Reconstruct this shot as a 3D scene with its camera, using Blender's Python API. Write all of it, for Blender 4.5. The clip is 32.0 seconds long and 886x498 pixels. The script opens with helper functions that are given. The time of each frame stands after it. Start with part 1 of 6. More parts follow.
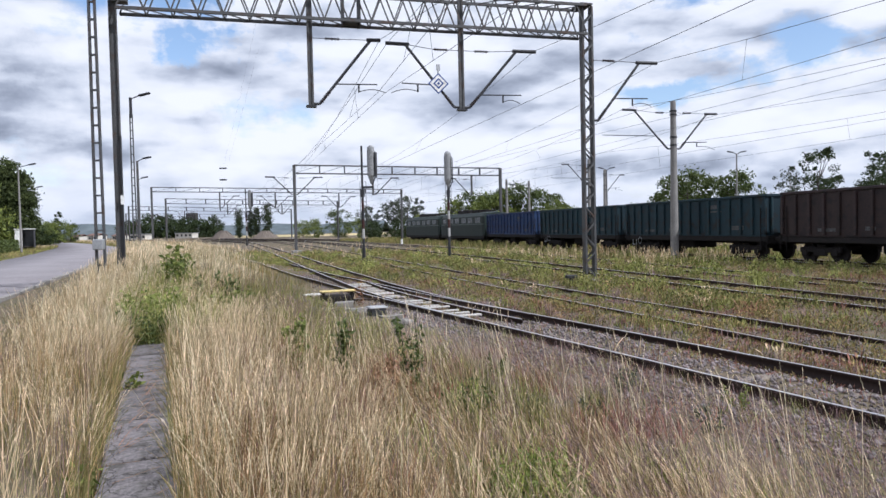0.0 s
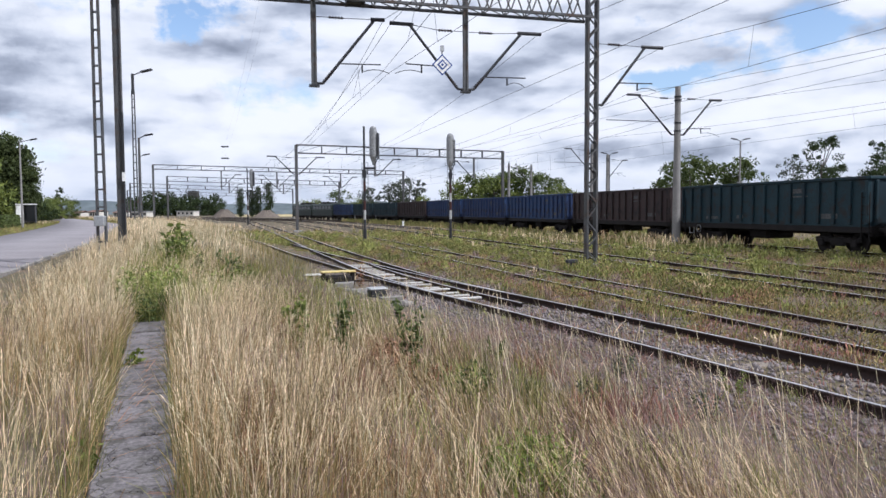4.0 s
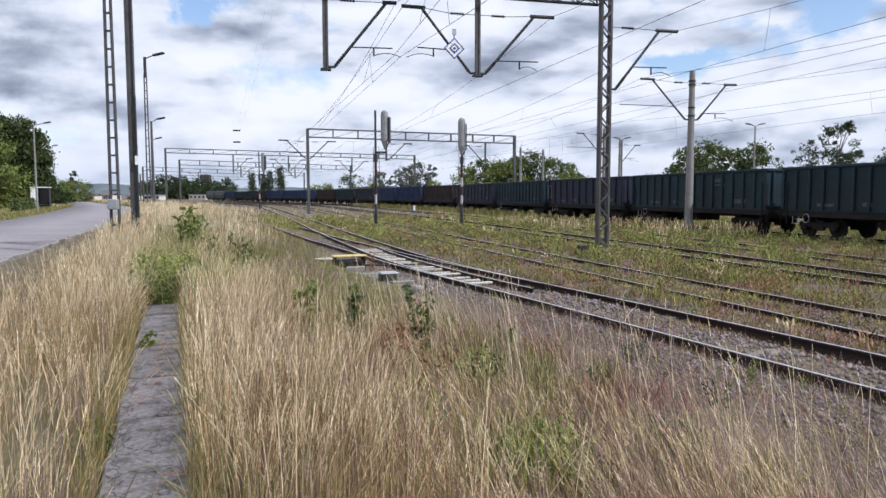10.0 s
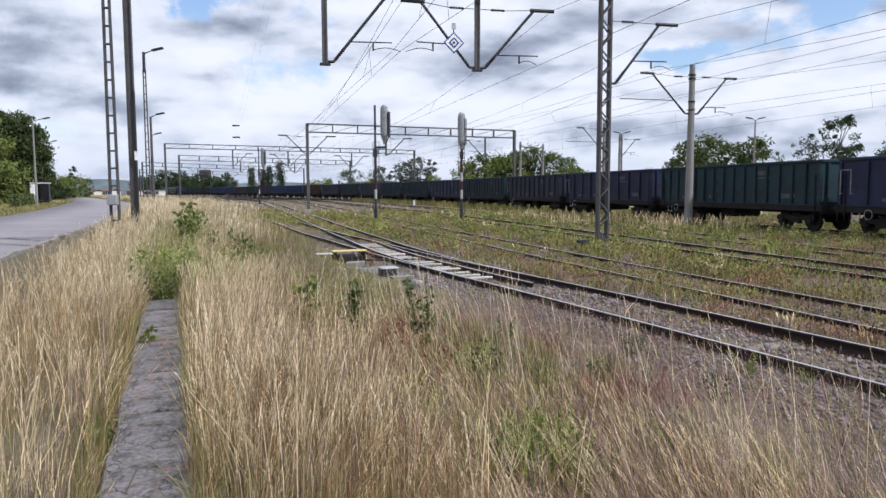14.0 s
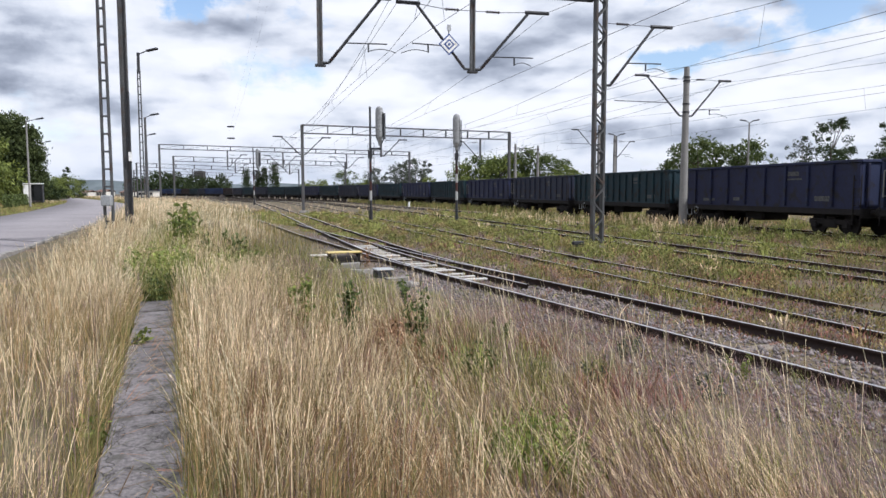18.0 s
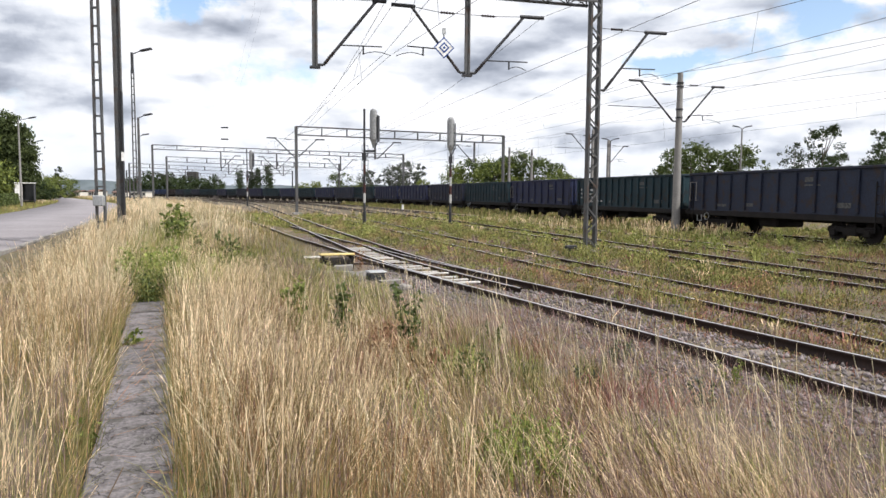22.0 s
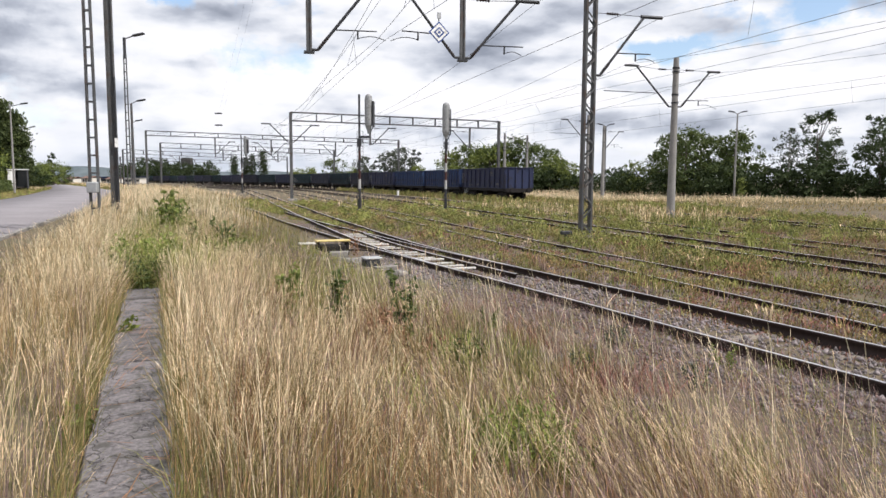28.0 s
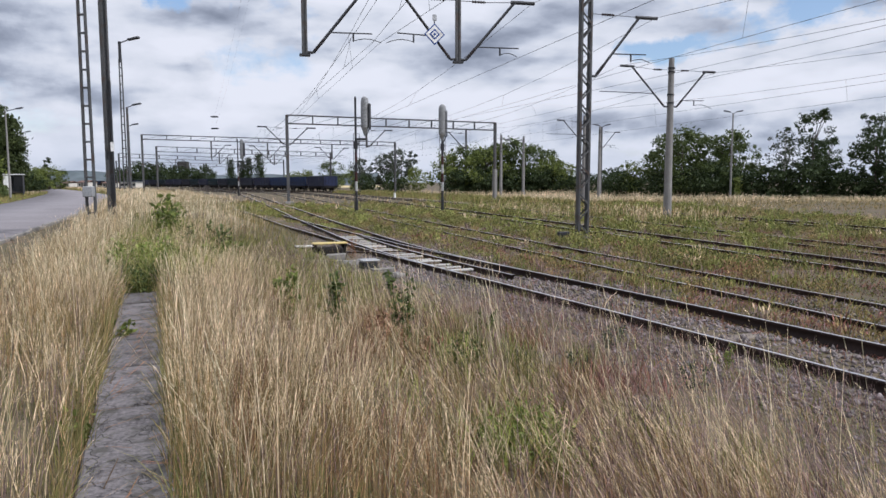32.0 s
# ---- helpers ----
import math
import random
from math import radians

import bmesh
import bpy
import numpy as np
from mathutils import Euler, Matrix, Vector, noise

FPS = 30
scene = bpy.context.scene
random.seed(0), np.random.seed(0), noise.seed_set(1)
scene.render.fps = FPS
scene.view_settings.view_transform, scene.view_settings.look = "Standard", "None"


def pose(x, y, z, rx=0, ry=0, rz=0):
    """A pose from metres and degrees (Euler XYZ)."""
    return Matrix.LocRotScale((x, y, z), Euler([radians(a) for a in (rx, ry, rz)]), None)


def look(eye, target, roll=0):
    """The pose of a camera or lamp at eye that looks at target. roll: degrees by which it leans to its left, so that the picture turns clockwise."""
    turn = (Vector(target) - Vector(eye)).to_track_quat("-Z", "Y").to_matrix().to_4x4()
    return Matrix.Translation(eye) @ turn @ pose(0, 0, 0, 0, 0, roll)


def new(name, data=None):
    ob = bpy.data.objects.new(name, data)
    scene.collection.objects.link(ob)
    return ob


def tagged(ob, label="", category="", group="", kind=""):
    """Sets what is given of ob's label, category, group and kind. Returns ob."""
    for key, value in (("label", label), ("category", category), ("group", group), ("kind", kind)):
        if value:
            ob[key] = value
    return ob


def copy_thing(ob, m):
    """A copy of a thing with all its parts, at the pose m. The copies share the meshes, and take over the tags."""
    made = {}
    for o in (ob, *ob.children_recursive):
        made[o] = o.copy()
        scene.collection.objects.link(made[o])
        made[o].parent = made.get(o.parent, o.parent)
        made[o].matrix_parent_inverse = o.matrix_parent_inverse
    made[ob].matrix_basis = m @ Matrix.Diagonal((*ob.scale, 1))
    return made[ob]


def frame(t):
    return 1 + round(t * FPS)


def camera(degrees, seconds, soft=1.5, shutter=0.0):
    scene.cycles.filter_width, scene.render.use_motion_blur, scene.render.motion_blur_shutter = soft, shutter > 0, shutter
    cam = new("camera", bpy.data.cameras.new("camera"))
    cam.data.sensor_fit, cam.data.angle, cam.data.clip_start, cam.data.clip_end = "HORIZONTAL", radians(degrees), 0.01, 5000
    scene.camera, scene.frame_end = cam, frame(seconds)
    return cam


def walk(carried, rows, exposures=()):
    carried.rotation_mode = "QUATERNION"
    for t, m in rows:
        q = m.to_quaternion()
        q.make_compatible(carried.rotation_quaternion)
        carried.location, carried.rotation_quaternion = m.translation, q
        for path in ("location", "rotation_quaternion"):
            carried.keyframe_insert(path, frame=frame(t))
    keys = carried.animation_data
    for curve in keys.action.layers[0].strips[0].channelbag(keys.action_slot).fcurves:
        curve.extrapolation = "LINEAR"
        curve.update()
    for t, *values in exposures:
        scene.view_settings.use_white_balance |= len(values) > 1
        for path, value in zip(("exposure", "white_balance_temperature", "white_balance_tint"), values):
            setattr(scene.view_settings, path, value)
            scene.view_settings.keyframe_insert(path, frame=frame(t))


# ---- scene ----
cam = camera(65.5, 32.0, soft=1.5)
EYE_Z = 2.1
# seconds, turn to the right, tilt up, lean: a hand-held camera on one spot
TURNS = [
    (0, -0.46, -1.75, 1.29), (0.5, -0.63, -1.93, 1.20), (1, -0.97, -2.40, 1.20), (1.5, -1.15, -2.52, 0.97), (2, -1.31, -2.64, 0.87),
    (2.5, -1.16, -2.79, 0.91), (3, -0.51, -2.94, 0.38), (3.5, -0.51, -3.06, 0.31), (5.5, -0.97, -3.72, 0.40), (6, -1.22, -3.85, 0.32),
    (6.5, -1.32, -3.95, 0.14), (7, -1.33, -4.07, -0.03), (7.5, -1.32, -4.26, -0.05), (8, -1.32, -4.37, -0.10), (8.5, -1.29, -4.41, -0.11),
    (9, -1.34, -4.42, -0.09), (9.5, -1.36, -4.43, -0.08), (10, -1.47, -4.47, 0.06), (10.5, -1.45, -4.56, 0.19), (11, -1.39, -4.62, 0.21),
    (11.5, -1.36, -4.67, 0.19), (12, -1.38, -4.77, 0.29), (12.5, -1.44, -4.88, 0.35), (13, -1.55, -4.91, 0.28), (13.5, -1.53, -4.94, 0.16),
    (14, -1.47, -4.90, 0.19), (14.5, -1.40, -4.94, -0.01), (16.5, -1.10, -4.94, 0.25), (17, -1.10, -4.88, 0.27), (17.5, -1.08, -4.82, 0.26),
    (18, -1.05, -4.78, 0.08), (18.5, -1.05, -4.58, 0.02), (19, -0.98, -4.38, 0.02), (19.5, -0.88, -4.29, -0.01), (20, -0.73, -4.34, -0.22),
    (20.5, -0.60, -4.41, -0.19), (21, -0.58, -4.55, -0.22), (21.5, -0.53, -4.55, -0.20), (22, -0.49, -4.53, -0.43), (22.5, -0.43, -4.53, -0.28),
    (23, -0.43, -4.50, -0.26), (23.5, -0.45, -4.55, -0.23), (24, -0.43, -4.56, -0.26), (24.5, -0.38, -4.63, -0.25), (25, -0.30, -4.78, -0.35),
    (25.5, -0.24, -4.94, -0.46), (27.5, -0.19, -5.46, -0.37), (28, -0.11, -5.69, -0.33), (28.5, -0.08, -5.81, -0.15), (29, -0.05, -5.95, -0.07),
    (29.5, 0.00, -6.01, -0.15), (30, 0.00, -5.95, 0.00), (30.5, 0.07, -5.77, -0.05), (31, 0.11, -5.70, 0.09), (31.5, 0.14, -5.62, 0.15),
    (32, 0.12, -5.55, 0.10),
]
EXPOSURES = [(0, -0.1, 5640, 13), (14.5, -0.14, 5640, 13), (16.5, -0.22, 5640, 13), (17.3, -0.22, 5640, 13), (18, -0.04, 5800, 12), (19.3, 0.16, 6150, 11), (22.3, 0.17, 6150, 11), (23, 0.04, 6150, 12), (24, -0.07, 6050, 12), (25, 0.02, 6150, 12), (28, 0.05, 6150, 12), (29, 0.03, 6150, 12), (30.2, -0.1, 6000, 12), (31.2, -0.27, 5780, 13), (32, -0.34, 5720, 13)]
walk(cam, [(t, pose(0, 0, EYE_Z, 90 + tilt, 0, -turn) @ pose(0, 0, 0, 0, 0, -lean)) for t, turn, tilt, lean in TURNS], EXPOSURES)


# ---- world and sun ----
SUN_AZ, SUN_EL = radians(118), radians(50)      # azimuth from +y towards +x


def make_world():
    w = bpy.data.worlds.new("sky")
    scene.world = w
    w.use_nodes = True
    nt = w.node_tree
    nt.nodes.clear()
    n, l = nt.nodes.new, nt.links.new
    out, bg = n("ShaderNodeOutputWorld"), n("ShaderNodeBackground")
    l(bg.outputs[0], out.inputs[0])
    sky = n("ShaderNodeTexSky")
    sky.sky_type, sky.sun_disc = "NISHITA", False
    sky.sun_elevation, sky.sun_rotation = SUN_EL, SUN_AZ
    tc, sep = n("ShaderNodeTexCoord"), n("ShaderNodeSeparateXYZ")
    l(tc.outputs["Generated"], sep.inputs[0])

    def mth(op, a, b=None):
        m = n("ShaderNodeMath")
        m.operation = op
        for i, v in enumerate((a, b)):
            if v is None:
                continue
            if isinstance(v, (int, float)):
                m.inputs[i].default_value = v
            else:
                l(v, m.inputs[i])
        return m.outputs[0]
    def ramp(v, stops):
        r = n("ShaderNodeValToRGB")
        e = r.color_ramp.elements
        while len(e) < len(stops):
            e.new(0.5)
        for k, (p, c) in zip(e, stops):
            k.position, k.color = p, (*c, 1)
        l(v, r.inputs[0])
        return r.outputs[0]
    def span(v, a, b):
        r = n("ShaderNodeMapRange")
        r.interpolation_type = "SMOOTHSTEP"
        l(v, r.inputs[0])
        r.inputs[1].default_value, r.inputs[2].default_value = a, b
        return r.outputs[0]
    # heaps of cloud, wider than high, lit from above
    def layer(scale, detail, rough, at, flat=2.3, kind="noise"):
        mp = n("ShaderNodeMapping")
        no = n("ShaderNodeTexNoise" if kind == "noise" else "ShaderNodeTexVoronoi")
        mp.inputs["Location"].default_value = at
        mp.inputs["Scale"].default_value = (1, 1, flat)
        no.inputs["Scale"].default_value, no.inputs["Detail"].default_value = scale, detail
        no.inputs["Roughness"].default_value = rough
        l(tc.outputs["Generated"], mp.inputs[0])
        l(mp.outputs[0], no.inputs["Vector"])
        return no.outputs[0]

    rag, torn = n("ShaderNodeTexNoise"), n("ShaderNodeVectorMath")
    rag.inputs["Scale"].default_value, rag.inputs["Detail"].default_value, rag.inputs["Roughness"].default_value = 9.0, 8, 0.6
    l(tc.outputs["Generated"], rag.inputs["Vector"])
    torn.operation = "MULTIPLY_ADD"
    l(rag.outputs["Color"], torn.inputs[0])
    torn.inputs[1].default_value = (0.3, 0.3, 0.13)
    offs = n("ShaderNodeVectorMath")
    offs.operation = "SUBTRACT"
    l(tc.outputs["Generated"], offs.inputs[0])
    offs.inputs[1].default_value = (0.15, 0.15, 0.065)
    l(offs.outputs[0], torn.inputs[2])

    def mass(u, v, wide, high):
        """How near a direction is to the middle of one bank of cloud: 1 there, 0 outside it."""
        k = math.sqrt(1 + u * u + v * v)
        mp, ln = n("ShaderNodeMapping"), n("ShaderNodeVectorMath")
        mp.inputs["Scale"].default_value = (1 / wide, 1 / wide, 1 / high)
        mp.inputs["Location"].default_value = (-u / k / wide, -1 / k / wide, -v / k / high)
        ln.operation = "LENGTH"
        l(torn.outputs[0], mp.inputs[0])
        l(mp.outputs[0], ln.inputs[0])
        return span(mth("SUBTRACT", 1.0, ln.outputs["Value"]), 0.0, 1.0)

    def most(rows):
        out = None
        for row in rows:
            g = mass(*row)
            out = g if out is None else mth("MAXIMUM", out, g)
        return out
    at = (3.1, 7.7, 0.4)
    dens = layer(4.2, 10, 0.56, at)
    below, above = layer(4.2, 8, 0.56, (at[0], at[1], at[2] - 0.09)), layer(4.2, 8, 0.56, (at[0], at[1], at[2] + 0.09))
    puff_below, puff_above = layer(6.5, 2.6, 0.45, (1.1, 2.2, 0.26), 3.0, "cells"), layer(6.5, 2.6, 0.45, (1.1, 2.2, 0.33), 3.0, "cells")
    fine = layer(14.0, 6, 0.6, (4.1, 0.2, 0.3))
    gaps = most(((0.33, 0.31, 0.24, 0.075), (0.5, 0.265, 0.2, 0.06), (-0.42, 0.335, 0.18, 0.06), (-0.35, 0.28, 0.1, 0.04), (0.13, 0.345, 0.14, 0.04), (0.62, 0.27, 0.14, 0.05), (0.33, 0.2, 0.2, 0.035)))
    fills = most(((-0.3, 0.2, 0.22, 0.07), (0.0, 0.2, 0.3, 0.1), (-0.5, 0.26, 0.12, 0.03)))
    cover = ramp(mth("SUBTRACT", mth("ADD", dens, mth("MULTIPLY", fills, 0.16)), mth("MULTIPLY", gaps, mth("MULTIPLY", fine, 0.46))), [(0.27, (0, 0, 0)), (0.4, (1, 1, 1))])
    # white tops, grey undersides, darker in the thick banks
    banks = most(((-0.62, 0.19, 0.2, 0.05), (-0.34, 0.145, 0.22, 0.035), (-0.62, 0.12, 0.25, 0.03), (0.5, 0.1, 0.3, 0.04), (-0.62, 0.265, 0.2, 0.045), (0.0, 0.06, 0.5, 0.025)))
    top = mth("ADD", mth("MULTIPLY", mth("SUBTRACT", below, above), 1.8), mth("MULTIPLY", mth("SUBTRACT", puff_above, puff_below), 0.8))
    light = mth("SUBTRACT", mth("ADD", 0.9, top), mth("MULTIPLY", banks, 0.3))
    deep = most(((-0.62, 0.2, 0.18, 0.04), (-0.64, 0.27, 0.16, 0.035), (-0.3, 0.15, 0.16, 0.022)))
    light = mth("SUBTRACT", light, mth("MULTIPLY", deep, 0.13))
    light = mth("SUBTRACT", light, mth("MULTIPLY", span(dens, 0.5, 0.72), 0.1))
    shade = ramp(mth("MULTIPLY", light, 0.75), [(0.06, (0.33, 0.355, 0.41)), (0.28, (0.54, 0.565, 0.62)), (0.45, (0.8, 0.815, 0.845)), (0.62, (1.0, 0.99, 0.98)), (0.88, (1.14, 1.11, 1.09))])
    blue = n("ShaderNodeMix")
    blue.data_type, blue.blend_type = "RGBA", "MULTIPLY"
    blue.inputs[0].default_value = 1.0
    l(sky.outputs[0], blue.inputs[6])
    blue.inputs[7].default_value = (0.215, 0.2, 0.185, 1)
    mix = n("ShaderNodeMix")
    mix.data_type = "RGBA"
    l(cover, mix.inputs[0])
    l(blue.outputs[2], mix.inputs[6])
    l(shade, mix.inputs[7])
    haze = n("ShaderNodeMix")
    haze.data_type = "RGBA"
    hz = n("ShaderNodeMapRange")
    l(sep.outputs[2], hz.inputs[0])
    hz.inputs[1].default_value, hz.inputs[2].default_value = 0.0, 0.09
    hz.inputs[3].default_value, hz.inputs[4].default_value = 0.5, 0.0
    l(hz.outputs[0], haze.inputs[0])
    l(mix.outputs[2], haze.inputs[6])
    haze.inputs[7].default_value = (0.7, 0.75, 0.83, 1)
    l(haze.outputs[2], bg.inputs[0])
    bg.inputs[1].default_value = 0.93


make_world()
sun = new("sun", bpy.data.lights.new("sun", "SUN"))
sun.data.energy, sun.data.angle, sun.data.color = 5.0, radians(1.5), (1.0, 0.94, 0.84)
sun_dir = Vector((math.sin(SUN_AZ) * math.cos(SUN_EL), math.cos(SUN_AZ) * math.cos(SUN_EL), math.sin(SUN_EL)))
sun.matrix_basis = look(sun_dir * 100, (0, 0, 0))


# ---- materials ----
def mat(name, colours, rough=0.8, metal=0.0, grain=30.0, stain=1.5, mix=0.5, bump=0.15, spread=0.0, dirt=None, island=0.0, spec=0.3, through_light=0.0, crack=0.0):
    """A surface of two colours mixed by grain and stain at real size (object space, metres)."""
    m = bpy.data.materials.new(name)
    m.use_nodes = True
    nt = m.node_tree
    n, l = nt.nodes.new, nt.links.new
    b = nt.nodes["Principled BSDF"]
    b.inputs["Roughness"].default_value, b.inputs["Metallic"].default_value = rough, metal
    b.inputs["Specular IOR Level"].default_value = spec
    tc = n("ShaderNodeTexCoord")

    def noi(scale, detail):
        x = n("ShaderNodeTexNoise")
        x.inputs["Scale"].default_value, x.inputs["Detail"].default_value = scale, detail
        l(tc.outputs["Object"], x.inputs["Vector"])
        return x.outputs[0]

    def blend(fac, a, c, kind="MIX"):
        x = n("ShaderNodeMix")
        x.data_type, x.blend_type = "RGBA", kind
        if isinstance(fac, (int, float)):
            x.inputs[0].default_value = fac
        else:
            l(fac, x.inputs[0])
        for i, v in ((6, a), (7, c)):
            if isinstance(v, tuple):
                x.inputs[i].default_value = (*v, 1)
            else:
                l(v, x.inputs[i])
        return x.outputs[2]

    def rng(v, a, c, lo, hi):
        x = n("ShaderNodeMapRange")
        l(v, x.inputs[0])
        for i, k in zip((1, 2, 3, 4), (a, c, lo, hi)):
            x.inputs[i].default_value = k
        return x.outputs[0]
    g, s = noi(grain, 5), noi(stain, 6)
    col = blend(rng(s, 0.35, 0.65, 0.0, 1.0), tuple(colours[0]), tuple(colours[1]))
    col = blend(mix, col, blend(rng(g, 0.3, 0.7, 0, 1), tuple(0.55 * c for c in colours[0]), tuple(min(1, 1.35 * c) for c in colours[1])))
    if dirt:
        col = blend(rng(noi(stain * 2.3, 8), 0.52, 0.68, 0, 0.85), col, tuple(dirt))
    height = g
    if crack:
        wob, vo = n("ShaderNodeVectorMath"), n("ShaderNodeTexVoronoi")
        nz = n("ShaderNodeTexNoise")
        nz.inputs["Scale"].default_value, nz.inputs["Detail"].default_value = 6.0, 5
        l(tc.outputs["Object"], nz.inputs["Vector"])
        wob.operation = "MULTIPLY_ADD"
        l(nz.outputs["Color"], wob.inputs[0])
        wob.inputs[1].default_value = (0.35, 0.35, 0.35)
        l(tc.outputs["Object"], wob.inputs[2])
        vo.feature = "DISTANCE_TO_EDGE"
        vo.inputs["Scale"].default_value = crack
        l(wob.outputs[0], vo.inputs["Vector"])
        line = rng(vo.outputs["Distance"], 0.0, 0.014, 0.0, 1.0)
        col = blend(rng(line, 0, 1, 0.45, 0.0), col, (0.025, 0.023, 0.024))
        ad = n("ShaderNodeMath")
        ad.operation = "ADD"
        l(g, ad.inputs[0])
        l(line, ad.inputs[1])
        height = ad.outputs[0]
    if spread or island:
        if island:
            gi = n("ShaderNodeNewGeometry")
            rv = gi.outputs["Random Per Island"]
        else:
            oi = n("ShaderNodeObjectInfo")
            rv = oi.outputs["Random"]
        k = spread or island
        hs = n("ShaderNodeHueSaturation")
        l(rng(rv, 0, 1, 1 - k, 1 + k), hs.inputs["Value"])
        l(rng(rv, 0, 1, 0.5 + 0.03 * k, 0.5 - 0.03 * k), hs.inputs["Hue"])
        l(col, hs.inputs["Color"])
        col = hs.outputs[0]
    l(col, b.inputs["Base Color"])
    rr = n("ShaderNodeMapRange")
    l(g, rr.inputs[0])
    rr.inputs[3].default_value, rr.inputs[4].default_value = max(0.05, rough - 0.12), min(1.0, rough + 0.12)
    l(rr.outputs[0], b.inputs["Roughness"])
    if bump:
        bp = n("ShaderNodeBump")
        bp.inputs["Strength"].default_value, bp.inputs["Distance"].default_value = bump, 0.02
        l(height, bp.inputs["Height"])
        l(bp.outputs[0], b.inputs["Normal"])
    if through_light:
        tr, ms = n("ShaderNodeBsdfTranslucent"), n("ShaderNodeMixShader")
        l(col, tr.inputs[0])
        ms.inputs[0].default_value = through_light
        l(b.outputs[0], ms.inputs[1])
        l(tr.outputs[0], ms.inputs[2])
        l(ms.outputs[0], nt.nodes["Material Output"].inputs[0])
    return m


M_GROUND = mat("weedy_ground", [(0.085, 0.085, 0.04), (0.118, 0.086, 0.058)], 0.95, grain=9, stain=0.3, mix=0.65, bump=0.7, dirt=(0.15, 0.105, 0.08))
M_STONE = mat("stone", [(0.095, 0.079, 0.079), (0.225, 0.197, 0.195)], 0.9, grain=40, stain=4, island=0.45)
M_ASPHALT = mat("asphalt", [(0.172, 0.158, 0.169), (0.248, 0.231, 0.243)], 0.85, grain=60, stain=0.25, bump=0.2)
M_KERB = mat("kerb_concrete", [(0.15, 0.138, 0.13), (0.26, 0.245, 0.23)], 0.9, grain=14, stain=3)
M_SLAB = mat("slab_concrete", [(0.10, 0.09, 0.095), (0.19, 0.175, 0.178)], 0.9, grain=28, stain=3.2, mix=0.6, bump=0.8, spread=0.14, dirt=(0.07, 0.066, 0.058), crack=2.4)
M_SOIL = mat("soil", [(0.10, 0.075, 0.05), (0.16, 0.125, 0.08)], 0.95, grain=25, stain=1.2, bump=0.6)
M_RAIL = mat("rusty_rail", [(0.02, 0.014, 0.013), (0.042, 0.026, 0.022)], 0.75, 0.2, grain=30, stain=0.6)
M_RAILTOP = mat("polished_rail_head", [(0.5, 0.495, 0.515), (0.66, 0.65, 0.67)], 0.36, 0.9, grain=50, stain=1, bump=0.0)
M_RAILTOP_DULL = mat("dull_rail_head", [(0.34, 0.32, 0.325), (0.52, 0.5, 0.505)], 0.42, 0.8, grain=50, stain=0.7, bump=0.0)
M_SLEEPER = mat("weathered_sleeper", [(0.16, 0.13, 0.105), (0.24, 0.205, 0.17)], 0.95, grain=40, stain=3, spread=0.25)
M_SLEEPER_PALE = mat("pale_sleeper", [(0.34, 0.33, 0.315), (0.52, 0.5, 0.475)], 0.9, grain=40, stain=3, spread=0.2)
M_STEEL = mat("grey_painted_steel", [(0.062, 0.066, 0.07), (0.10, 0.10, 0.102)], 0.6, 0.3, grain=25, stain=1.5, dirt=(0.075, 0.052, 0.042))
M_DARK = mat("dark_steel", [(0.028, 0.03, 0.034), (0.05, 0.05, 0.055)], 0.6, 0.3, grain=30, stain=2)
M_GALV = mat("galvanised_steel", [(0.30, 0.31, 0.32), (0.40, 0.41, 0.42)], 0.5, 0.5, grain=30, stain=2)
M_HOOD = mat("signal_hood_metal", [(0.2, 0.205, 0.21), (0.34, 0.345, 0.35)], 0.55, 0.4, grain=14, stain=3, dirt=(0.12, 0.12, 0.12))
M_CONC = mat("pole_concrete", [(0.17, 0.165, 0.16), (0.26, 0.25, 0.24)], 0.9, grain=25, stain=1.2)
M_WHITE = mat("white_paint", [(0.72, 0.72, 0.71), (0.8, 0.8, 0.79)], 0.6, grain=30, stain=3, dirt=(0.5, 0.48, 0.44))
M_BAND = mat("weathered_white_band", [(0.3, 0.3, 0.3), (0.46, 0.46, 0.45)], 0.7, grain=30, stain=5, dirt=(0.2, 0.19, 0.17))
M_RED = mat("faded_red_paint", [(0.04, 0.016, 0.015), (0.06, 0.024, 0.022)], 0.7, grain=30, stain=3)
M_YELLOW = mat("yellow_paint", [(0.5, 0.38, 0.12), (0.6, 0.48, 0.2)], 0.6, grain=30, stain=6, dirt=(0.22, 0.2, 0.14))
M_BLUE = mat("sign_blue", [(0.03, 0.06, 0.2), (0.04, 0.08, 0.25)], 0.5, grain=30, stain=3)
M_INSUL = mat("brown_insulator", [(0.022, 0.014, 0.012), (0.038, 0.022, 0.018)], 0.25, grain=20, stain=3, bump=0)
M_WIRE = mat("wire", [(0.06, 0.06, 0.065), (0.09, 0.09, 0.095)], 0.6, 0.4, bump=0)
M_GLASS = mat("dark_glass", [(0.02, 0.025, 0.03), (0.03, 0.035, 0.04)], 0.2, 0.0, bump=0, spec=0.5)
M_TYRE = mat("dark_underframe", [(0.011, 0.010, 0.011), (0.024, 0.02, 0.019)], 0.8, 0.2, grain=20, stain=2)
M_BARK = mat("bark", [(0.07, 0.055, 0.045), (0.12, 0.10, 0.085)], 0.95, grain=20, stain=3, bump=0.6)
M_BIRCH = mat("pale_bark", [(0.3, 0.28, 0.26), (0.42, 0.40, 0.38)], 0.9, grain=8, stain=4, dirt=(0.06, 0.05, 0.05))
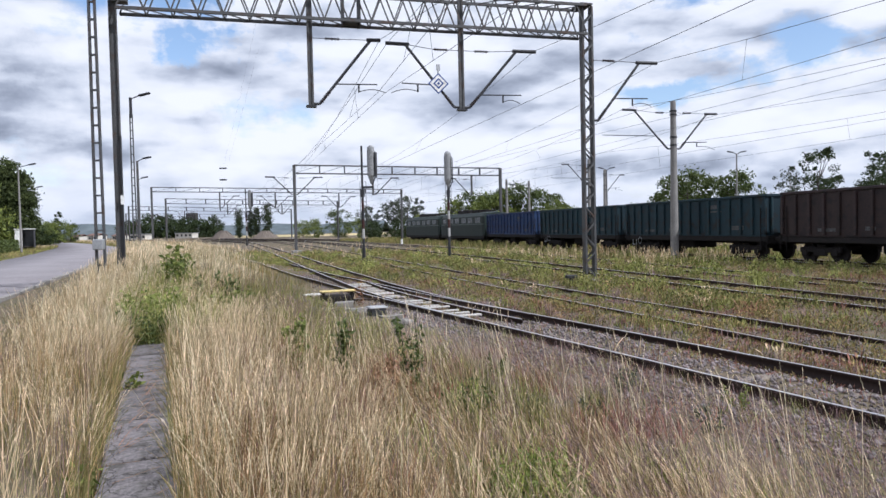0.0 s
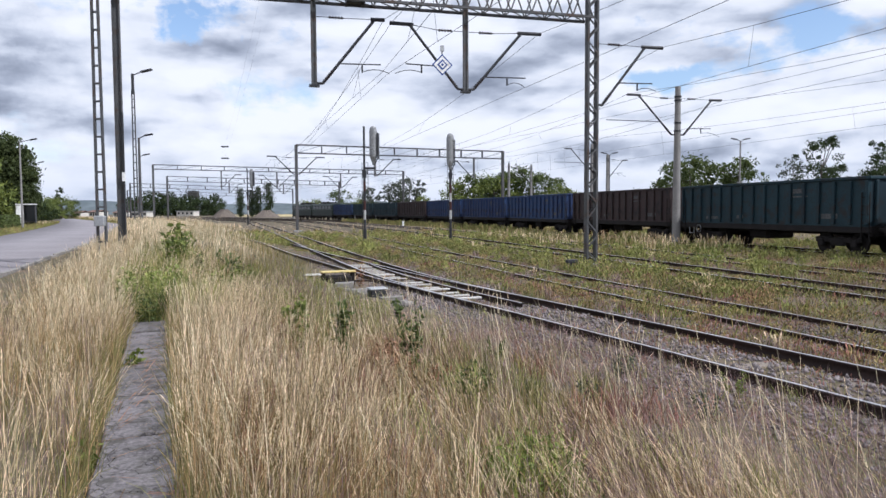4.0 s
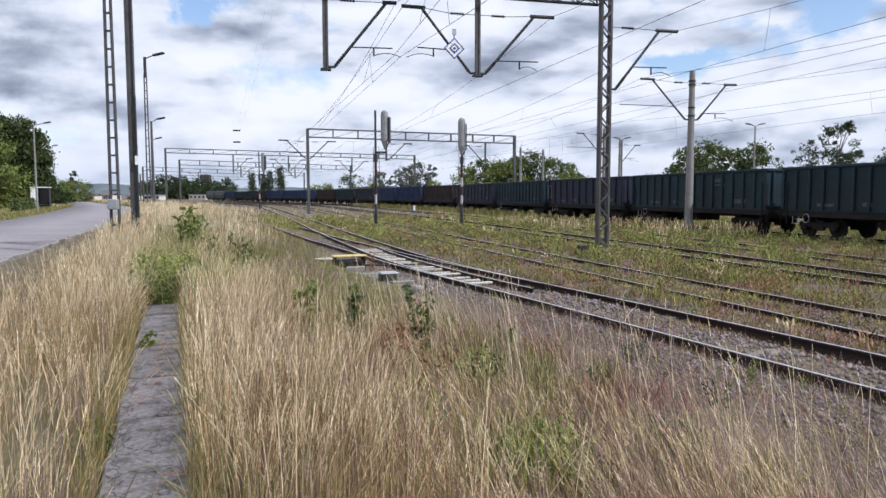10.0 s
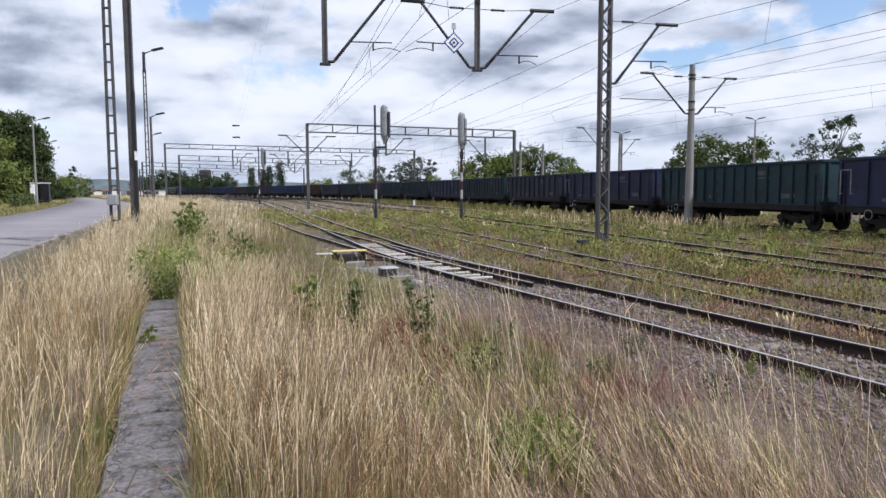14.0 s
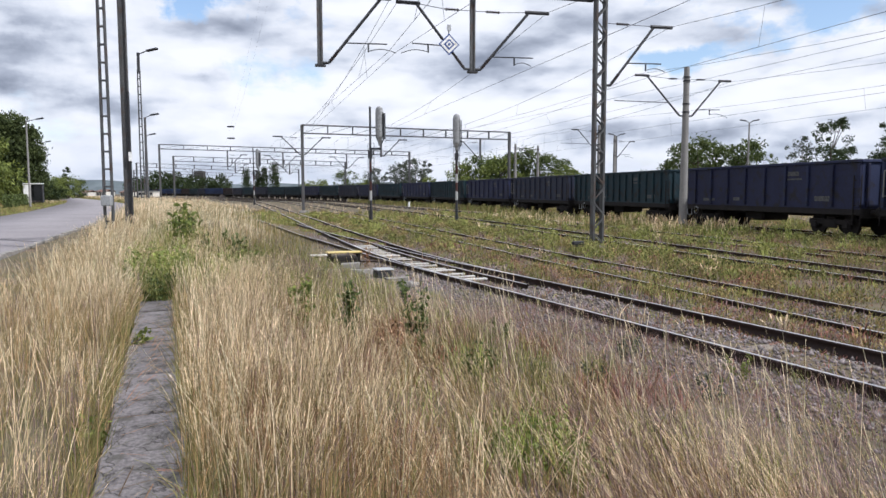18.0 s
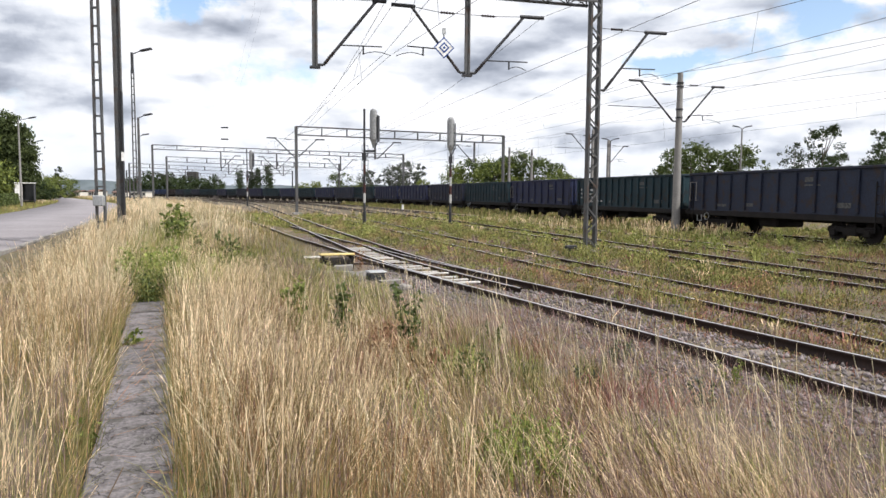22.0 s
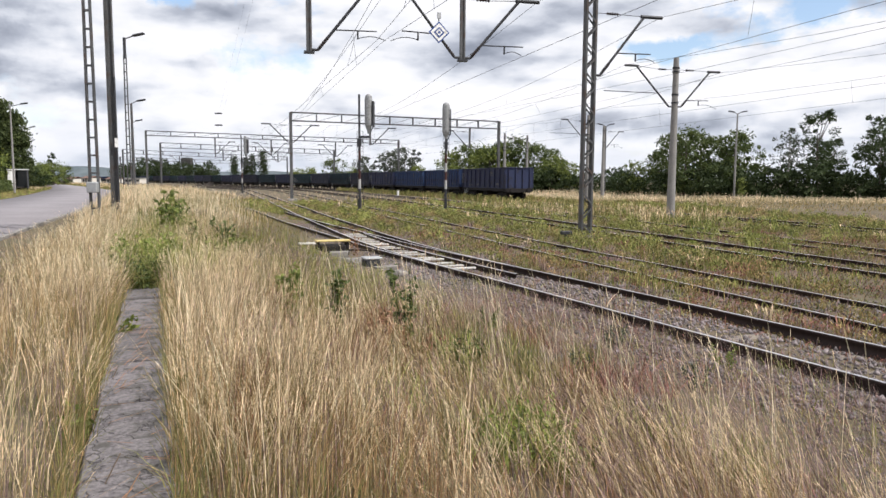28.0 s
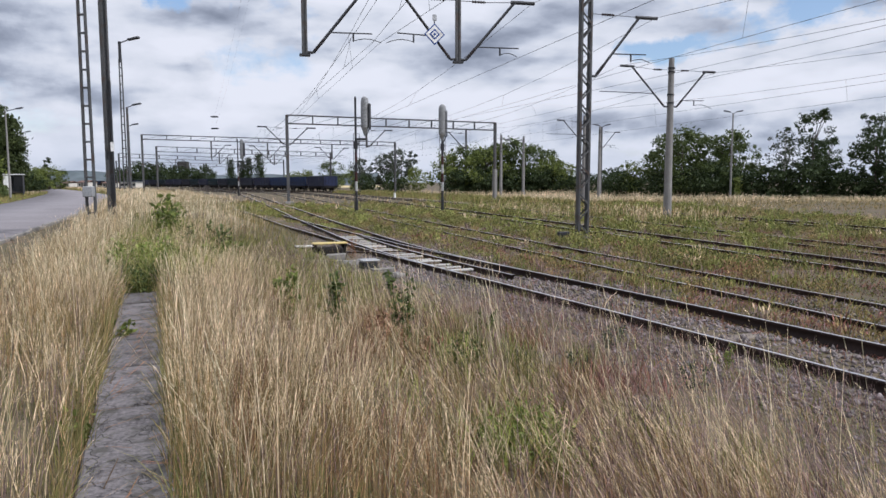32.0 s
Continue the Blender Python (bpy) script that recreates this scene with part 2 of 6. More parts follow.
LEAF = {k: mat("leaf_" + k, c, 0.7, grain=4, stain=0.4, bump=0, island=0.45, through_light=0.3) for k, c in {
    "dark": [(0.026, 0.042, 0.016), (0.05, 0.072, 0.024)], "mid": [(0.05, 0.075, 0.021), (0.098, 0.126, 0.038)],
    "bright": [(0.105, 0.14, 0.028), (0.17, 0.20, 0.05)], "lush": [(0.15, 0.195, 0.04), (0.24, 0.29, 0.075)], "wood": [(0.04, 0.058, 0.019), (0.076, 0.098, 0.032)], "grey": [(0.05, 0.065, 0.045), (0.085, 0.095, 0.065)]}.items()}
STRAW = {k: mat("straw_" + k, c, 0.75, grain=6, stain=0.5, bump=0, island=0.68, through_light=0.12) for k, c in {
    "gold": [(0.235, 0.158, 0.066), (0.39, 0.28, 0.132)], "pale": [(0.5, 0.38, 0.215), (0.72, 0.595, 0.39)], "bleached": [(0.56, 0.465, 0.285), (0.76, 0.67, 0.465)], "brown": [(0.15, 0.078, 0.038), (0.27, 0.155, 0.085)],
    "mauve": [(0.15, 0.096, 0.092), (0.28, 0.195, 0.186)], "green": [(0.118, 0.135, 0.036), (0.222, 0.215, 0.072)], "fresh": [(0.17, 0.215, 0.04), (0.31, 0.34, 0.10)], "weed": [(0.14, 0.165, 0.038), (0.26, 0.27, 0.08)],
    "olive": [(0.175, 0.145, 0.046), (0.3, 0.24, 0.1)], "sorrel": [(0.185, 0.082, 0.058), (0.28, 0.142, 0.1)]}.items()}
PAINT = {k: mat("wagon_paint_" + k, c, 0.65, grain=18, stain=0.9, bump=0.1, spread=0.22, dirt=d) for k, c, d in [
    ("navy", [(0.011, 0.014, 0.042), (0.018, 0.023, 0.062)], (0.015, 0.013, 0.014)), ("blue", [(0.014, 0.028, 0.078), (0.024, 0.046, 0.122)], (0.022, 0.017, 0.018)),
    ("teal", [(0.008, 0.022, 0.031), (0.013, 0.034, 0.046)], (0.02, 0.017, 0.016)), ("brown", [(0.026, 0.018, 0.02), (0.04, 0.025, 0.023)], (0.012, 0.012, 0.014)),
    ("slate", [(0.012, 0.016, 0.033), (0.019, 0.024, 0.046)], (0.03, 0.019, 0.016))]}
M_LOCO = mat("loco_green", [(0.009, 0.019, 0.017), (0.015, 0.027, 0.024)], 0.6, grain=20, stain=1.2, dirt=(0.02, 0.022, 0.02))
M_LOCO_BAND = mat("loco_pale_band", [(0.09, 0.125, 0.11), (0.13, 0.165, 0.145)], 0.5, grain=20, stain=1.2)
M_GRAVEL = mat("gravel_heap", [(0.10, 0.082, 0.07), (0.15, 0.125, 0.105)], 0.95, grain=6, stain=0.6, bump=0.8)
M_MARK = mat("faded_marking", [(0.06, 0.06, 0.062), (0.10, 0.10, 0.10)], 0.7, grain=12, stain=4, dirt=(0.02, 0.02, 0.025))
M_WALL = mat("plaster_wall", [(0.5, 0.48, 0.43), (0.6, 0.57, 0.52)], 0.9, grain=10, stain=0.5)
M_BRICK = mat("dark_brick", [(0.03, 0.03, 0.028), (0.05, 0.048, 0.044)], 0.9, grain=6, stain=0.4)
M_TILES = mat("roof_tiles", [(0.12, 0.075, 0.062), (0.18, 0.115, 0.095)], 0.9, grain=6, stain=0.5)
# woods far off: the blue-grey of distance haze is put into the colour
M_HILL = mat("hazed_hill", [(0.075, 0.098, 0.112), (0.11, 0.13, 0.14)], 1.0, grain=0.1, stain=0.02, bump=0)
M_FIELD = mat("dry_field", [(0.40, 0.33, 0.17), (0.52, 0.44, 0.25)], 0.95, grain=2, stain=0.08, bump=0.3)


# ---- mesh helpers ----
def thing(name, m, label, category, group="", kind=""):
    ob = new(name)
    ob.empty_display_size = 0.2
    ob.matrix_basis = m if isinstance(m, Matrix) else Matrix.Translation(m)
    return tagged(ob, label, category, group, kind)


def mesh_of(bm, material, name):
    me = bpy.data.meshes.new(name)
    bm.to_mesh(me)
    bm.free()
    for k in (material if isinstance(material, (list, tuple)) else [material]):
        me.materials.append(k)
    return me


def part(name, bm, material, parent, label=""):
    """One mesh object under a thing or a part, in its space."""
    me = bm if isinstance(bm, bpy.types.Mesh) else mesh_of(bm, material, name)
    ob = new(name, me)
    ob.parent = parent
    if label:
        ob["label"] = label
    return ob


def solo(name, bm, material, label, category, group="", kind="", m=None):
    me = bm if isinstance(bm, bpy.types.Mesh) else mesh_of(bm, material, name)
    ob = new(name, me)
    if m is not None:
        ob.matrix_basis = m
    return tagged(ob, label, category, group, kind)


def box(bm, size, at, turn=None, bevel=0.0):
    m = Matrix.Translation(at) @ (turn if turn is not None else Matrix())
    v = bmesh.ops.create_cube(bm, size=1.0, matrix=m @ Matrix.Diagonal((*size, 1)))["verts"]
    if bevel:
        e = {k for q in v for k in q.link_edges}
        bmesh.ops.bevel(bm, geom=list(e), offset=bevel, segments=1, affect="EDGES")
    return bm


def tube(bm, p, q, r, n=8, r2=None, caps=True):
    p, q = Vector(p), Vector(q)
    d = q - p
    m = Matrix.Translation((p + q) / 2) @ d.to_track_quat("Z", "Y").to_matrix().to_4x4()
    bmesh.ops.create_cone(bm, cap_ends=caps, segments=n, radius1=r, radius2=r if r2 is None else r2, depth=d.length, matrix=m)
    return bm


def column(profile, z0, z1):
    """A profile of (x, y) corners drawn upwards."""
    bm = bmesh.new()
    a = [bm.verts.new((x, y, z0)) for x, y in profile]
    b = [bm.verts.new((x, y, z1)) for x, y in profile]
    n = len(a)
    for i in range(n):
        bm.faces.new((a[i], a[(i + 1) % n], b[(i + 1) % n], b[i]))
    bm.faces.new(a[::-1])
    bm.faces.new(b)
    return bm


def rope(bm, pts, r, n=5):
    """One unbroken thin tube through the points."""
    pts = [Vector(p) for p in pts]
    rings = []
    for i, p in enumerate(pts):
        d = (pts[min(i + 1, len(pts) - 1)] - pts[max(i - 1, 0)]).normalized()
        u = d.cross(Vector((0.13, 0.21, 1))).normalized()
        v = d.cross(u)
        rings.append([bm.verts.new(p + r * (u * math.cos(6.2832 * k / n) + v * math.sin(6.2832 * k / n))) for k in range(n)])
    for a, b in zip(rings[:-1], rings[1:]):
        for k in range(n):
            bm.faces.new((a[k], a[(k + 1) % n], b[(k + 1) % n], b[k]))
    return bm


def bar(bm, p, q, w, h):
    p, q = Vector(p), Vector(q)
    d = q - p
    m = Matrix.Translation((p + q) / 2) @ d.to_track_quat("X", "Z").to_matrix().to_4x4() @ Matrix.Diagonal((d.length, w, h, 1))
    bmesh.ops.create_cube(bm, size=1.0, matrix=m)
    return bm


def B():
    return bmesh.new()


def raw_mesh(name, verts, faces, material):
    """verts (n,3), faces (m,k) arrays to a mesh."""
    me = bpy.data.meshes.new(name)
    verts, faces = np.asarray(verts, np.float32), np.asarray(faces, np.int32)
    k = faces.shape[1]
    me.vertices.add(len(verts))
    me.vertices.foreach_set("co", verts.ravel())
    me.loops.add(faces.size)
    me.loops.foreach_set("vertex_index", faces.ravel())
    me.polygons.add(len(faces))
    me.polygons.foreach_set("loop_start", np.arange(0, faces.size, k, dtype=np.int32))
    me.update(calc_edges=True)
    for m in (material if isinstance(material, (list, tuple)) else [material]):
        me.materials.append(m)
    return me


def curve_points(knots, step=1.5):
    """A smooth way through the knots, in even steps."""
    k = np.array(knots, float)
    k = np.vstack([2 * k[0] - k[1], k, 2 * k[-1] - k[-2]])
    out = []
    for i in range(1, len(k) - 2):
        a, b, c, d = k[i - 1], k[i], k[i + 1], k[i + 2]
        for u in np.linspace(0, 1, max(2, int(np.hypot(*(c - b)[:2]) / step)), endpoint=False):
            out.append(0.5 * (2 * b + (c - a) * u + (2 * a - 5 * b + 4 * c - d) * u * u + (3 * b - a - 3 * c + d) * u ** 3))
    return np.array(out + [k[-2]])


def side_of(pts):
    t = np.gradient(pts[:, :2], axis=0)
    t /= np.hypot(t[:, 0], t[:, 1])[:, None]
    return np.stack([t[:, 1], -t[:, 0]], 1)          # to the right of the way


def sweep(name, pts, profile, z, materials, top=None):
    """A profile of (across, up) pairs drawn along pts; the faces numbered in top take the second material."""
    nrm, n, k = side_of(pts), len(pts), len(profile)
    v = np.zeros((n, k, 3))
    for j, (a, u) in enumerate(profile):
        v[:, j, :2] = pts[:, :2] + nrm * a
        v[:, j, 2] = u + (pts[:, 2] if pts.shape[1] > 2 else 0) + z
    i, j = np.meshgrid(np.arange(n - 1), np.arange(k), indexing="ij")
    a, b = i * k + j, i * k + (j + 1) % k
    f = np.stack([a, a + k, b + k, b], -1).reshape(-1, 4)
    me = raw_mesh(name, v.reshape(-1, 3), f, materials)
    if top:
        me.polygons.foreach_set("material_index", np.isin(np.tile(np.arange(k), n - 1), top).astype(np.int32))
    return me


# ---- the plan ----
def slab_x(y):
    return -0.24 - 0.42 * y


def lateral(x, y):
    """Metres to the right of the slab path."""
    return (x - slab_x(y)) * 0.922


def smooth(a, b, v):
    t = np.clip((v - a) / (b - a), 0, 1)
    return t * t * (3 - 2 * t)


BANK = 0.3


def ground_z(x, y):
    x, y = np.asarray(x, float), np.asarray(y, float)
    lat = lateral(x, y)
    mound = 0.7 * smooth(13, 24, y) * (1 - smooth(55, 75, y)) * smooth(-3.2, -0.6, lat) * (1 - smooth(2.4, 5.4, lat))
    return BANK * (1 - smooth(2.6, 5.2, lat)) + mound + 0.03 * np.sin(0.9 * x + 0.4 * y) * np.sin(0.7 * y - 0.3 * x)


RAIL_Z = 0.14
TRACKS = {
    "main": [(25, -35), (12.9, -10), (8.35, 0), (3.6, 10), (-1.1, 20), (-4.6, 30), (-7.9, 40), (-11.1, 50), (-17, 68), (-26, 95), (-42, 140), (-61.63, 173), (-83.03, 206.8), (-103.44, 241.2), (-135.84, 292), (-173.84, 345)],
    "branch": [(2.07, 13), (1.14, 15), (-1.3, 20), (-2.75, 23.3), (-4.4, 27.1), (-6.7, 32.3), (-10.85, 42.7), (-14.0, 50), (-21.0, 67), (-31.5, 95), (-49, 140), (-67.94, 173), (-89.34, 206.8), (-109.73, 241.2), (-142.13, 292), (-180.13, 345)],
    "second": [(22, -35), (13.4, -10), (10.1, 0), (6.1, 12), (3.4, 20), (0.2, 30), (-2.9, 40), (-6, 50), (-11.5, 68), (-20, 95), (-36, 140), (-55.33, 173), (-76.73, 206.8), (-97.13, 241.2), (-129.53, 292), (-167.53, 345)],
    "third": [(25.5, -35), (17.9, -10), (14.9, 0), (10.3, 15), (8.8, 20), (7.2, 26), (3.2, 40), (0.2, 50), (-5.4, 68), (-14.5, 95), (-30.5, 140), (-49.56, 173), (-70.96, 206.8), (-91.36, 241.2), (-123.76, 292), (-161.76, 345)],
    "fourth": [(27.5, -35), (20.2, -10), (17.8, 0), (14, 15), (11.4, 26), (8, 40), (5.2, 50), (0.2, 68), (-8.8, 95), (-24.5, 140), (-43.26, 173), (-64.66, 206.8), (-85.06, 241.2), (-117.46, 292), (-155.46, 345)],
    "train": [(68, -180), (36.5, -50), (28.3, -15), (23.65, 5), (17.75, 30.5), (13.75, 45), (8.8, 62), (4.05, 78), (-5.7, 105), (-20.2, 140), (-37.8, 173), (-59.2, 206.8), (-79.6, 241.2), (-112, 292), (-150, 345), (-215, 450), (-330, 640), (-480, 900)],
}
WAY = {k: curve_points(v, 1.0) for k, v in TRACKS.items()}


# ---- ground, road, slab path ----
def build_ground():
    def axis(lo, hi):
        near = np.arange(lo, hi + 0.1, 1.0)
        far = np.geomspace(1, 2400, 30)
        return np.concatenate([lo - far[::-1], near, hi + far])
    xs, ys = axis(-45, 45), axis(-12, 75)
    X, Y = np.meshgrid(xs, ys, indexing="ij")
    Z = ground_z(X, Y)
    n, m = X.shape
    i, j = np.meshgrid(np.arange(n - 1), np.arange(m - 1), indexing="ij")
    a = i * m + j
    f = np.stack([a, a + m, a + m + 1, a + 1], -1).reshape(-1, 4)
    me = raw_mesh("ground", np.stack([X, Y, Z], -1).reshape(-1, 3), f, M_GROUND)
    solo("ground", me, None, "weedy railway yard ground with dry and green growth", "ground", kind="structure")


build_ground()


def ribbon(name, left, right, z, thick, material, label, category, kind="structure"):
    """A flat strip between two edges of points, with thickness."""
    l, r = np.array(left, float), np.array(right, float)
    n = len(l)
    v = np.concatenate([np.c_[l, np.full(n, z)], np.c_[r, np.full(n, z)], np.c_[l, np.full(n, z - thick)], np.c_[r, np.full(n, z - thick)]])
    f = []
    for i in range(n - 1):
        f += [(i, i + n, i + n + 1, i + 1), (i, i + 1, i + 2 * n + 1, i + 2 * n), (i + n, i + 3 * n, i + 3 * n + 1, i + n + 1)]
    return solo(name, raw_mesh(name, v, f, material), None, label, category, kind=kind)


road_r = curve_points([(2.5, -18), (-4.9, 0), (-12.7, 19), (-16.3, 28), (-19.4, 36), (-29.5, 60), (-43, 90), (-63, 125), (-98, 180), (-170, 290), (-330, 560)], 4)
road_l = curve_points([(-6.5, -18), (-13, 0), (-20.5, 19), (-24, 28), (-27.2, 36), (-37.7, 60), (-52.5, 90), (-71, 125), (-104, 180), (-178, 290), (-341, 560)], 4)
k = min(len(road_r), len(road_l))
road_r, road_l = road_r[np.linspace(0, len(road_r) - 1, k).astype(int)], road_l[np.linspace(0, len(road_l) - 1, k).astype(int)]
ribbon("road", road_l, road_r, BANK + 0.05, 0.12, M_ASPHALT, "sunlit grey asphalt road curving away", "road")

kerb = thing("kerb", (0, 0, 0), "worn concrete kerb along the road, broken by grass", "kerb", kind="structure")
kerb_me = mesh_of(box(B(), (0.14, 0.97, 0.22), (0, 0, 0), bevel=0.02), M_KERB, "kerb_stone")
way = curve_points([tuple(p) for p in road_r[:: max(1, k // 40)]], 1.0)
rr = random.Random(5)
for i in range(0, len(way) - 1):
    p, q = way[i], way[i + 1]
    if not 6 < p[1] < 70:
        continue
    o = part("kerb_stone", kerb_me, None, kerb)
    o.matrix_basis = pose(p[0] + 0.1, p[1], BANK + 0.0 + rr.uniform(-0.02, 0.03), rr.uniform(-1, 1), rr.uniform(-2, 2), math.degrees(math.atan2(q[1] - p[1], q[0] - p[0])) - 90)

path = thing("slab_path", (0, 0, 0), "row of grey concrete cable trough covers sunk in tall grass", "path", kind="structure")
rr = random.Random(3)
y = -5.4
while y < 10.4:
    ln = rr.choice((0.5, 0.62, 0.85, 1.0))
    bm = box(B(), (0.55, ln - 0.022, 0.1), (0.035, 0, 0), bevel=0.014)
    for v in bm.verts:
        v.co.x += rr.uniform(-0.012, 0.012)
        v.co.y += rr.uniform(-0.008, 0.008)
    o = part("slab", bm, M_SLAB, path)
    yc = y + ln / 2 * 0.92
    o.matrix_basis = pose(slab_x(yc) + rr.uniform(-0.015, 0.015), yc, BANK + 0.03 + rr.uniform(-0.012, 0.016), rr.uniform(-1.6, 1.6), rr.uniform(-1.4, 1.4), 22.8 + rr.uniform(-1.6, 1.6))
    y += ln * 0.922
part("soil_patch", box(B(), (0.62, 1.0, 0.05), (0, 0, 0)), M_SOIL, path).matrix_basis = pose(slab_x(10.75), 10.75, BANK + 0.01, 0, 0, 22.8)
part("trough_edge", bar(B(), (slab_x(-5.4) + 0.33, -5.4, BANK - 0.015), (slab_x(10.4) + 0.33, 10.4, BANK - 0.015), 0.07, 0.08), M_SOIL, path)


# ---- tracks ----
RAIL_PROFILE = [(-0.075, 0), (-0.075, 0.012), (-0.012, 0.03), (-0.012, 0.13), (-0.036, 0.14), (-0.036, 0.163), (-0.025, 0.172), (0.025, 0.172), (0.036, 0.163), (0.036, 0.14), (0.012, 0.13), (0.012, 0.03), (0.075, 0.012), (0.075, 0)]


def track(key, label, top, near, far, sleepers=None, pale=(), sink=0.0):
    pts = WAY[key]
    pts = pts[(pts[:, 1] > near) & (pts[:, 1] < far)]
    nrm = side_of(pts)
    t = thing("track", (0, 0, 0), label, "railway track", "tracks of the yard", "structure")
    for s in (-0.7535, 0.7535):
        part("rail", sweep("rail", pts + nrm * s, RAIL_PROFILE, RAIL_Z - 0.172 - sink, [M_RAIL, top], top=[6]), None, t)
    if pale:
        few = (pts[:, 1] > pale[0] - 1.2) & (pts[:, 1] < pale[1] + 1)
        part("guard_rail", sweep("guard_rail", pts[few] + nrm[few] * 0.16, RAIL_PROFILE, RAIL_Z - 0.19, [M_RAIL, top], top=[6]), None, t, "rusty inner rail beside the boards")
    if sleepers:
        lo, hi = sleepers
        me = {False: mesh_of(box(B(), (2.55, 0.24, 0.14), (0, 0, 0), bevel=0.015), M_SLEEPER, "sleeper"),
              True: mesh_of(box(B(), (0.74, 0.115, 0.045), (-0.31, 0, 0.155), bevel=0.01), M_SLEEPER_PALE, "board")}
        rs, acc = random.Random(len(key)), 0.0
        for i in range(1, len(pts)):
            d = float(np.hypot(*(pts[i] - pts[i - 1])[:2]))
            acc += d
            while acc > 0.63:
                acc -= 0.63
                u = 1 - acc / d
                c = pts[i - 1] * (1 - u) + pts[i] * u
                if lo < c[1] < hi:
                    g = math.degrees(math.atan2(nrm[i][1], nrm[i][0])) + rs.uniform(-2, 2)
                    at = pose(c[0] + rs.uniform(-0.04, 0.04), c[1], RAIL_Z - 0.234 - sink + rs.uniform(-0.02, 0.015), 0, 0, g)
                    part("sleeper", me[False], None, t).matrix_basis = at
                    if pale and pale[0] < c[1] < pale[1]:
                        part("board", me[True], None, t).matrix_basis = at
    return t


track("main", "worn track with a set of points and pale sleepers", M_RAILTOP, -12, 270, (3, 60), (15.6, 26))
track("branch", "branch track leading off the points", M_RAILTOP, 14.5, 270, (27, 60))
track("second", "rusty siding track overgrown with weeds", M_RAILTOP_DULL, -12, 270, (8, 34), sink=0.045)
track("third", "siding track with polished rail heads in weeds", M_RAILTOP, -12, 270, (12, 40))
track("fourth", "rusty siding track nearly hidden in weeds", M_RAILTOP_DULL, -12, 270, (20, 46), sink=0.045)
track("train", "running track that carries the freight train", M_RAILTOP, -170, 900, (24, 70))


def ballast():
    """Loose stones along the nearer tracks, joined."""
    rs = np.random.RandomState(4)
    base = np.array([(1, 0, 0), (-1, 0, 0), (0, 1, 0), (0, -1, 0), (0, 0, 1), (0, 0, -0.6)], float)
    tri = np.array([(0, 2, 4), (2, 1, 4), (1, 3, 4), (3, 0, 4), (2, 0, 5), (1, 2, 5), (3, 1, 5), (0, 3, 5)])
    V, Fc, n = [], [], 0
    for key, count, wide, lo, hi in (("main", 13000, 1.9, 4.5, 34), ("second", 1800, 1.3, 8, 26), ("third", 1800, 1.3, 12, 34)):
        pts = WAY[key]
        pts = pts[(pts[:, 1] > lo) & (pts[:, 1] < hi)]
        nrm = side_of(pts)
        i = (len(pts) * rs.rand(count) ** 1.3).astype(int)
        i = np.clip(i, 0, len(pts) - 1)
        a = rs.normal(0, wide * 0.55, count)
        if key == "main":
            inside = (pts[i][:, 1] > 14.8) & (pts[i][:, 1] < 27) & (np.abs(a) < 0.7)
            a = np.where(inside, np.where(rs.rand(count) < 0.5, -1.0, 1.0) * rs.uniform(0.85, 1.9, count), a)
        along = rs.uniform(-0.5, 0.5, count)
        a = np.where((np.abs(a) > 0.66) & (np.abs(a) < 0.9), a * 0.6, a)
        c = pts[i] + nrm[i] * a[:, None] + np.stack([-nrm[i][:, 1], nrm[i][:, 0]], 1) * along[:, None]
        size = 0.014 + 0.03 * rs.rand(count) ** 1.5
        sh = base[None] * rs.uniform(0.6, 1.4, (count, 6, 1)) * size[:, None, None]
        sh[:, :, :2] += rs.normal(0, 0.008, (count, 6, 2))
        sh[:, :, :2] += c[:, None]
        sh[:, :, 2] += (ground_z(c[:, 0], c[:, 1]) + size * 0.3)[:, None]
        V.append(sh.reshape(-1, 3))
        Fc.append((tri[None] + (np.arange(count) * 6)[:, None, None] + n).reshape(-1, 3))
        n += count * 6
    count = 30000
    y = 3.2 + 14 * rs.rand(count) ** 1.3
    lat = 3.0 + 4.2 * rs.rand(count) ** 0.7
    x = slab_x(y) + lat / 0.922
    size = 0.006 + 0.022 * rs.rand(count) ** 3
    sh = base[None] * rs.uniform(0.6, 1.4, (count, 6, 1)) * size[:, None, None]
    sh[:, :, 0] += x[:, None]
    sh[:, :, 1] += y[:, None]
    sh[:, :, 2] += (ground_z(x, y) + size * 0.3)[:, None]
    V.append(sh.reshape(-1, 3))
    Fc.append((tri[None] + (np.arange(count) * 6)[:, None, None] + n).reshape(-1, 3))
    solo("ballast_stones", raw_mesh("ballast_stones", np.concatenate(V), np.concatenate(Fc), M_STONE), None, "loose grey ballast stones scattered between rails", "ballast", kind="stuff")


ballast()


# ---- overhead line ----
def span_pose(a, b, z=0.0):
    return pose(a[0], a[1], z, 0, 0, math.degrees(math.atan2(b[1] - a[1], b[0] - a[0])))


def insulator(bm, p, q, r=0.06):
    p, q = Vector(p), Vector(q)
    tube(bm, p, q, r * 0.45, 6)
    for i in range(5):
        c = p.lerp(q, (i + 0.5) / 5)
        d = (q - p).normalized() * 0.018
        tube(bm, c - d, c + d, r, 8, r * 0.6)
    return bm


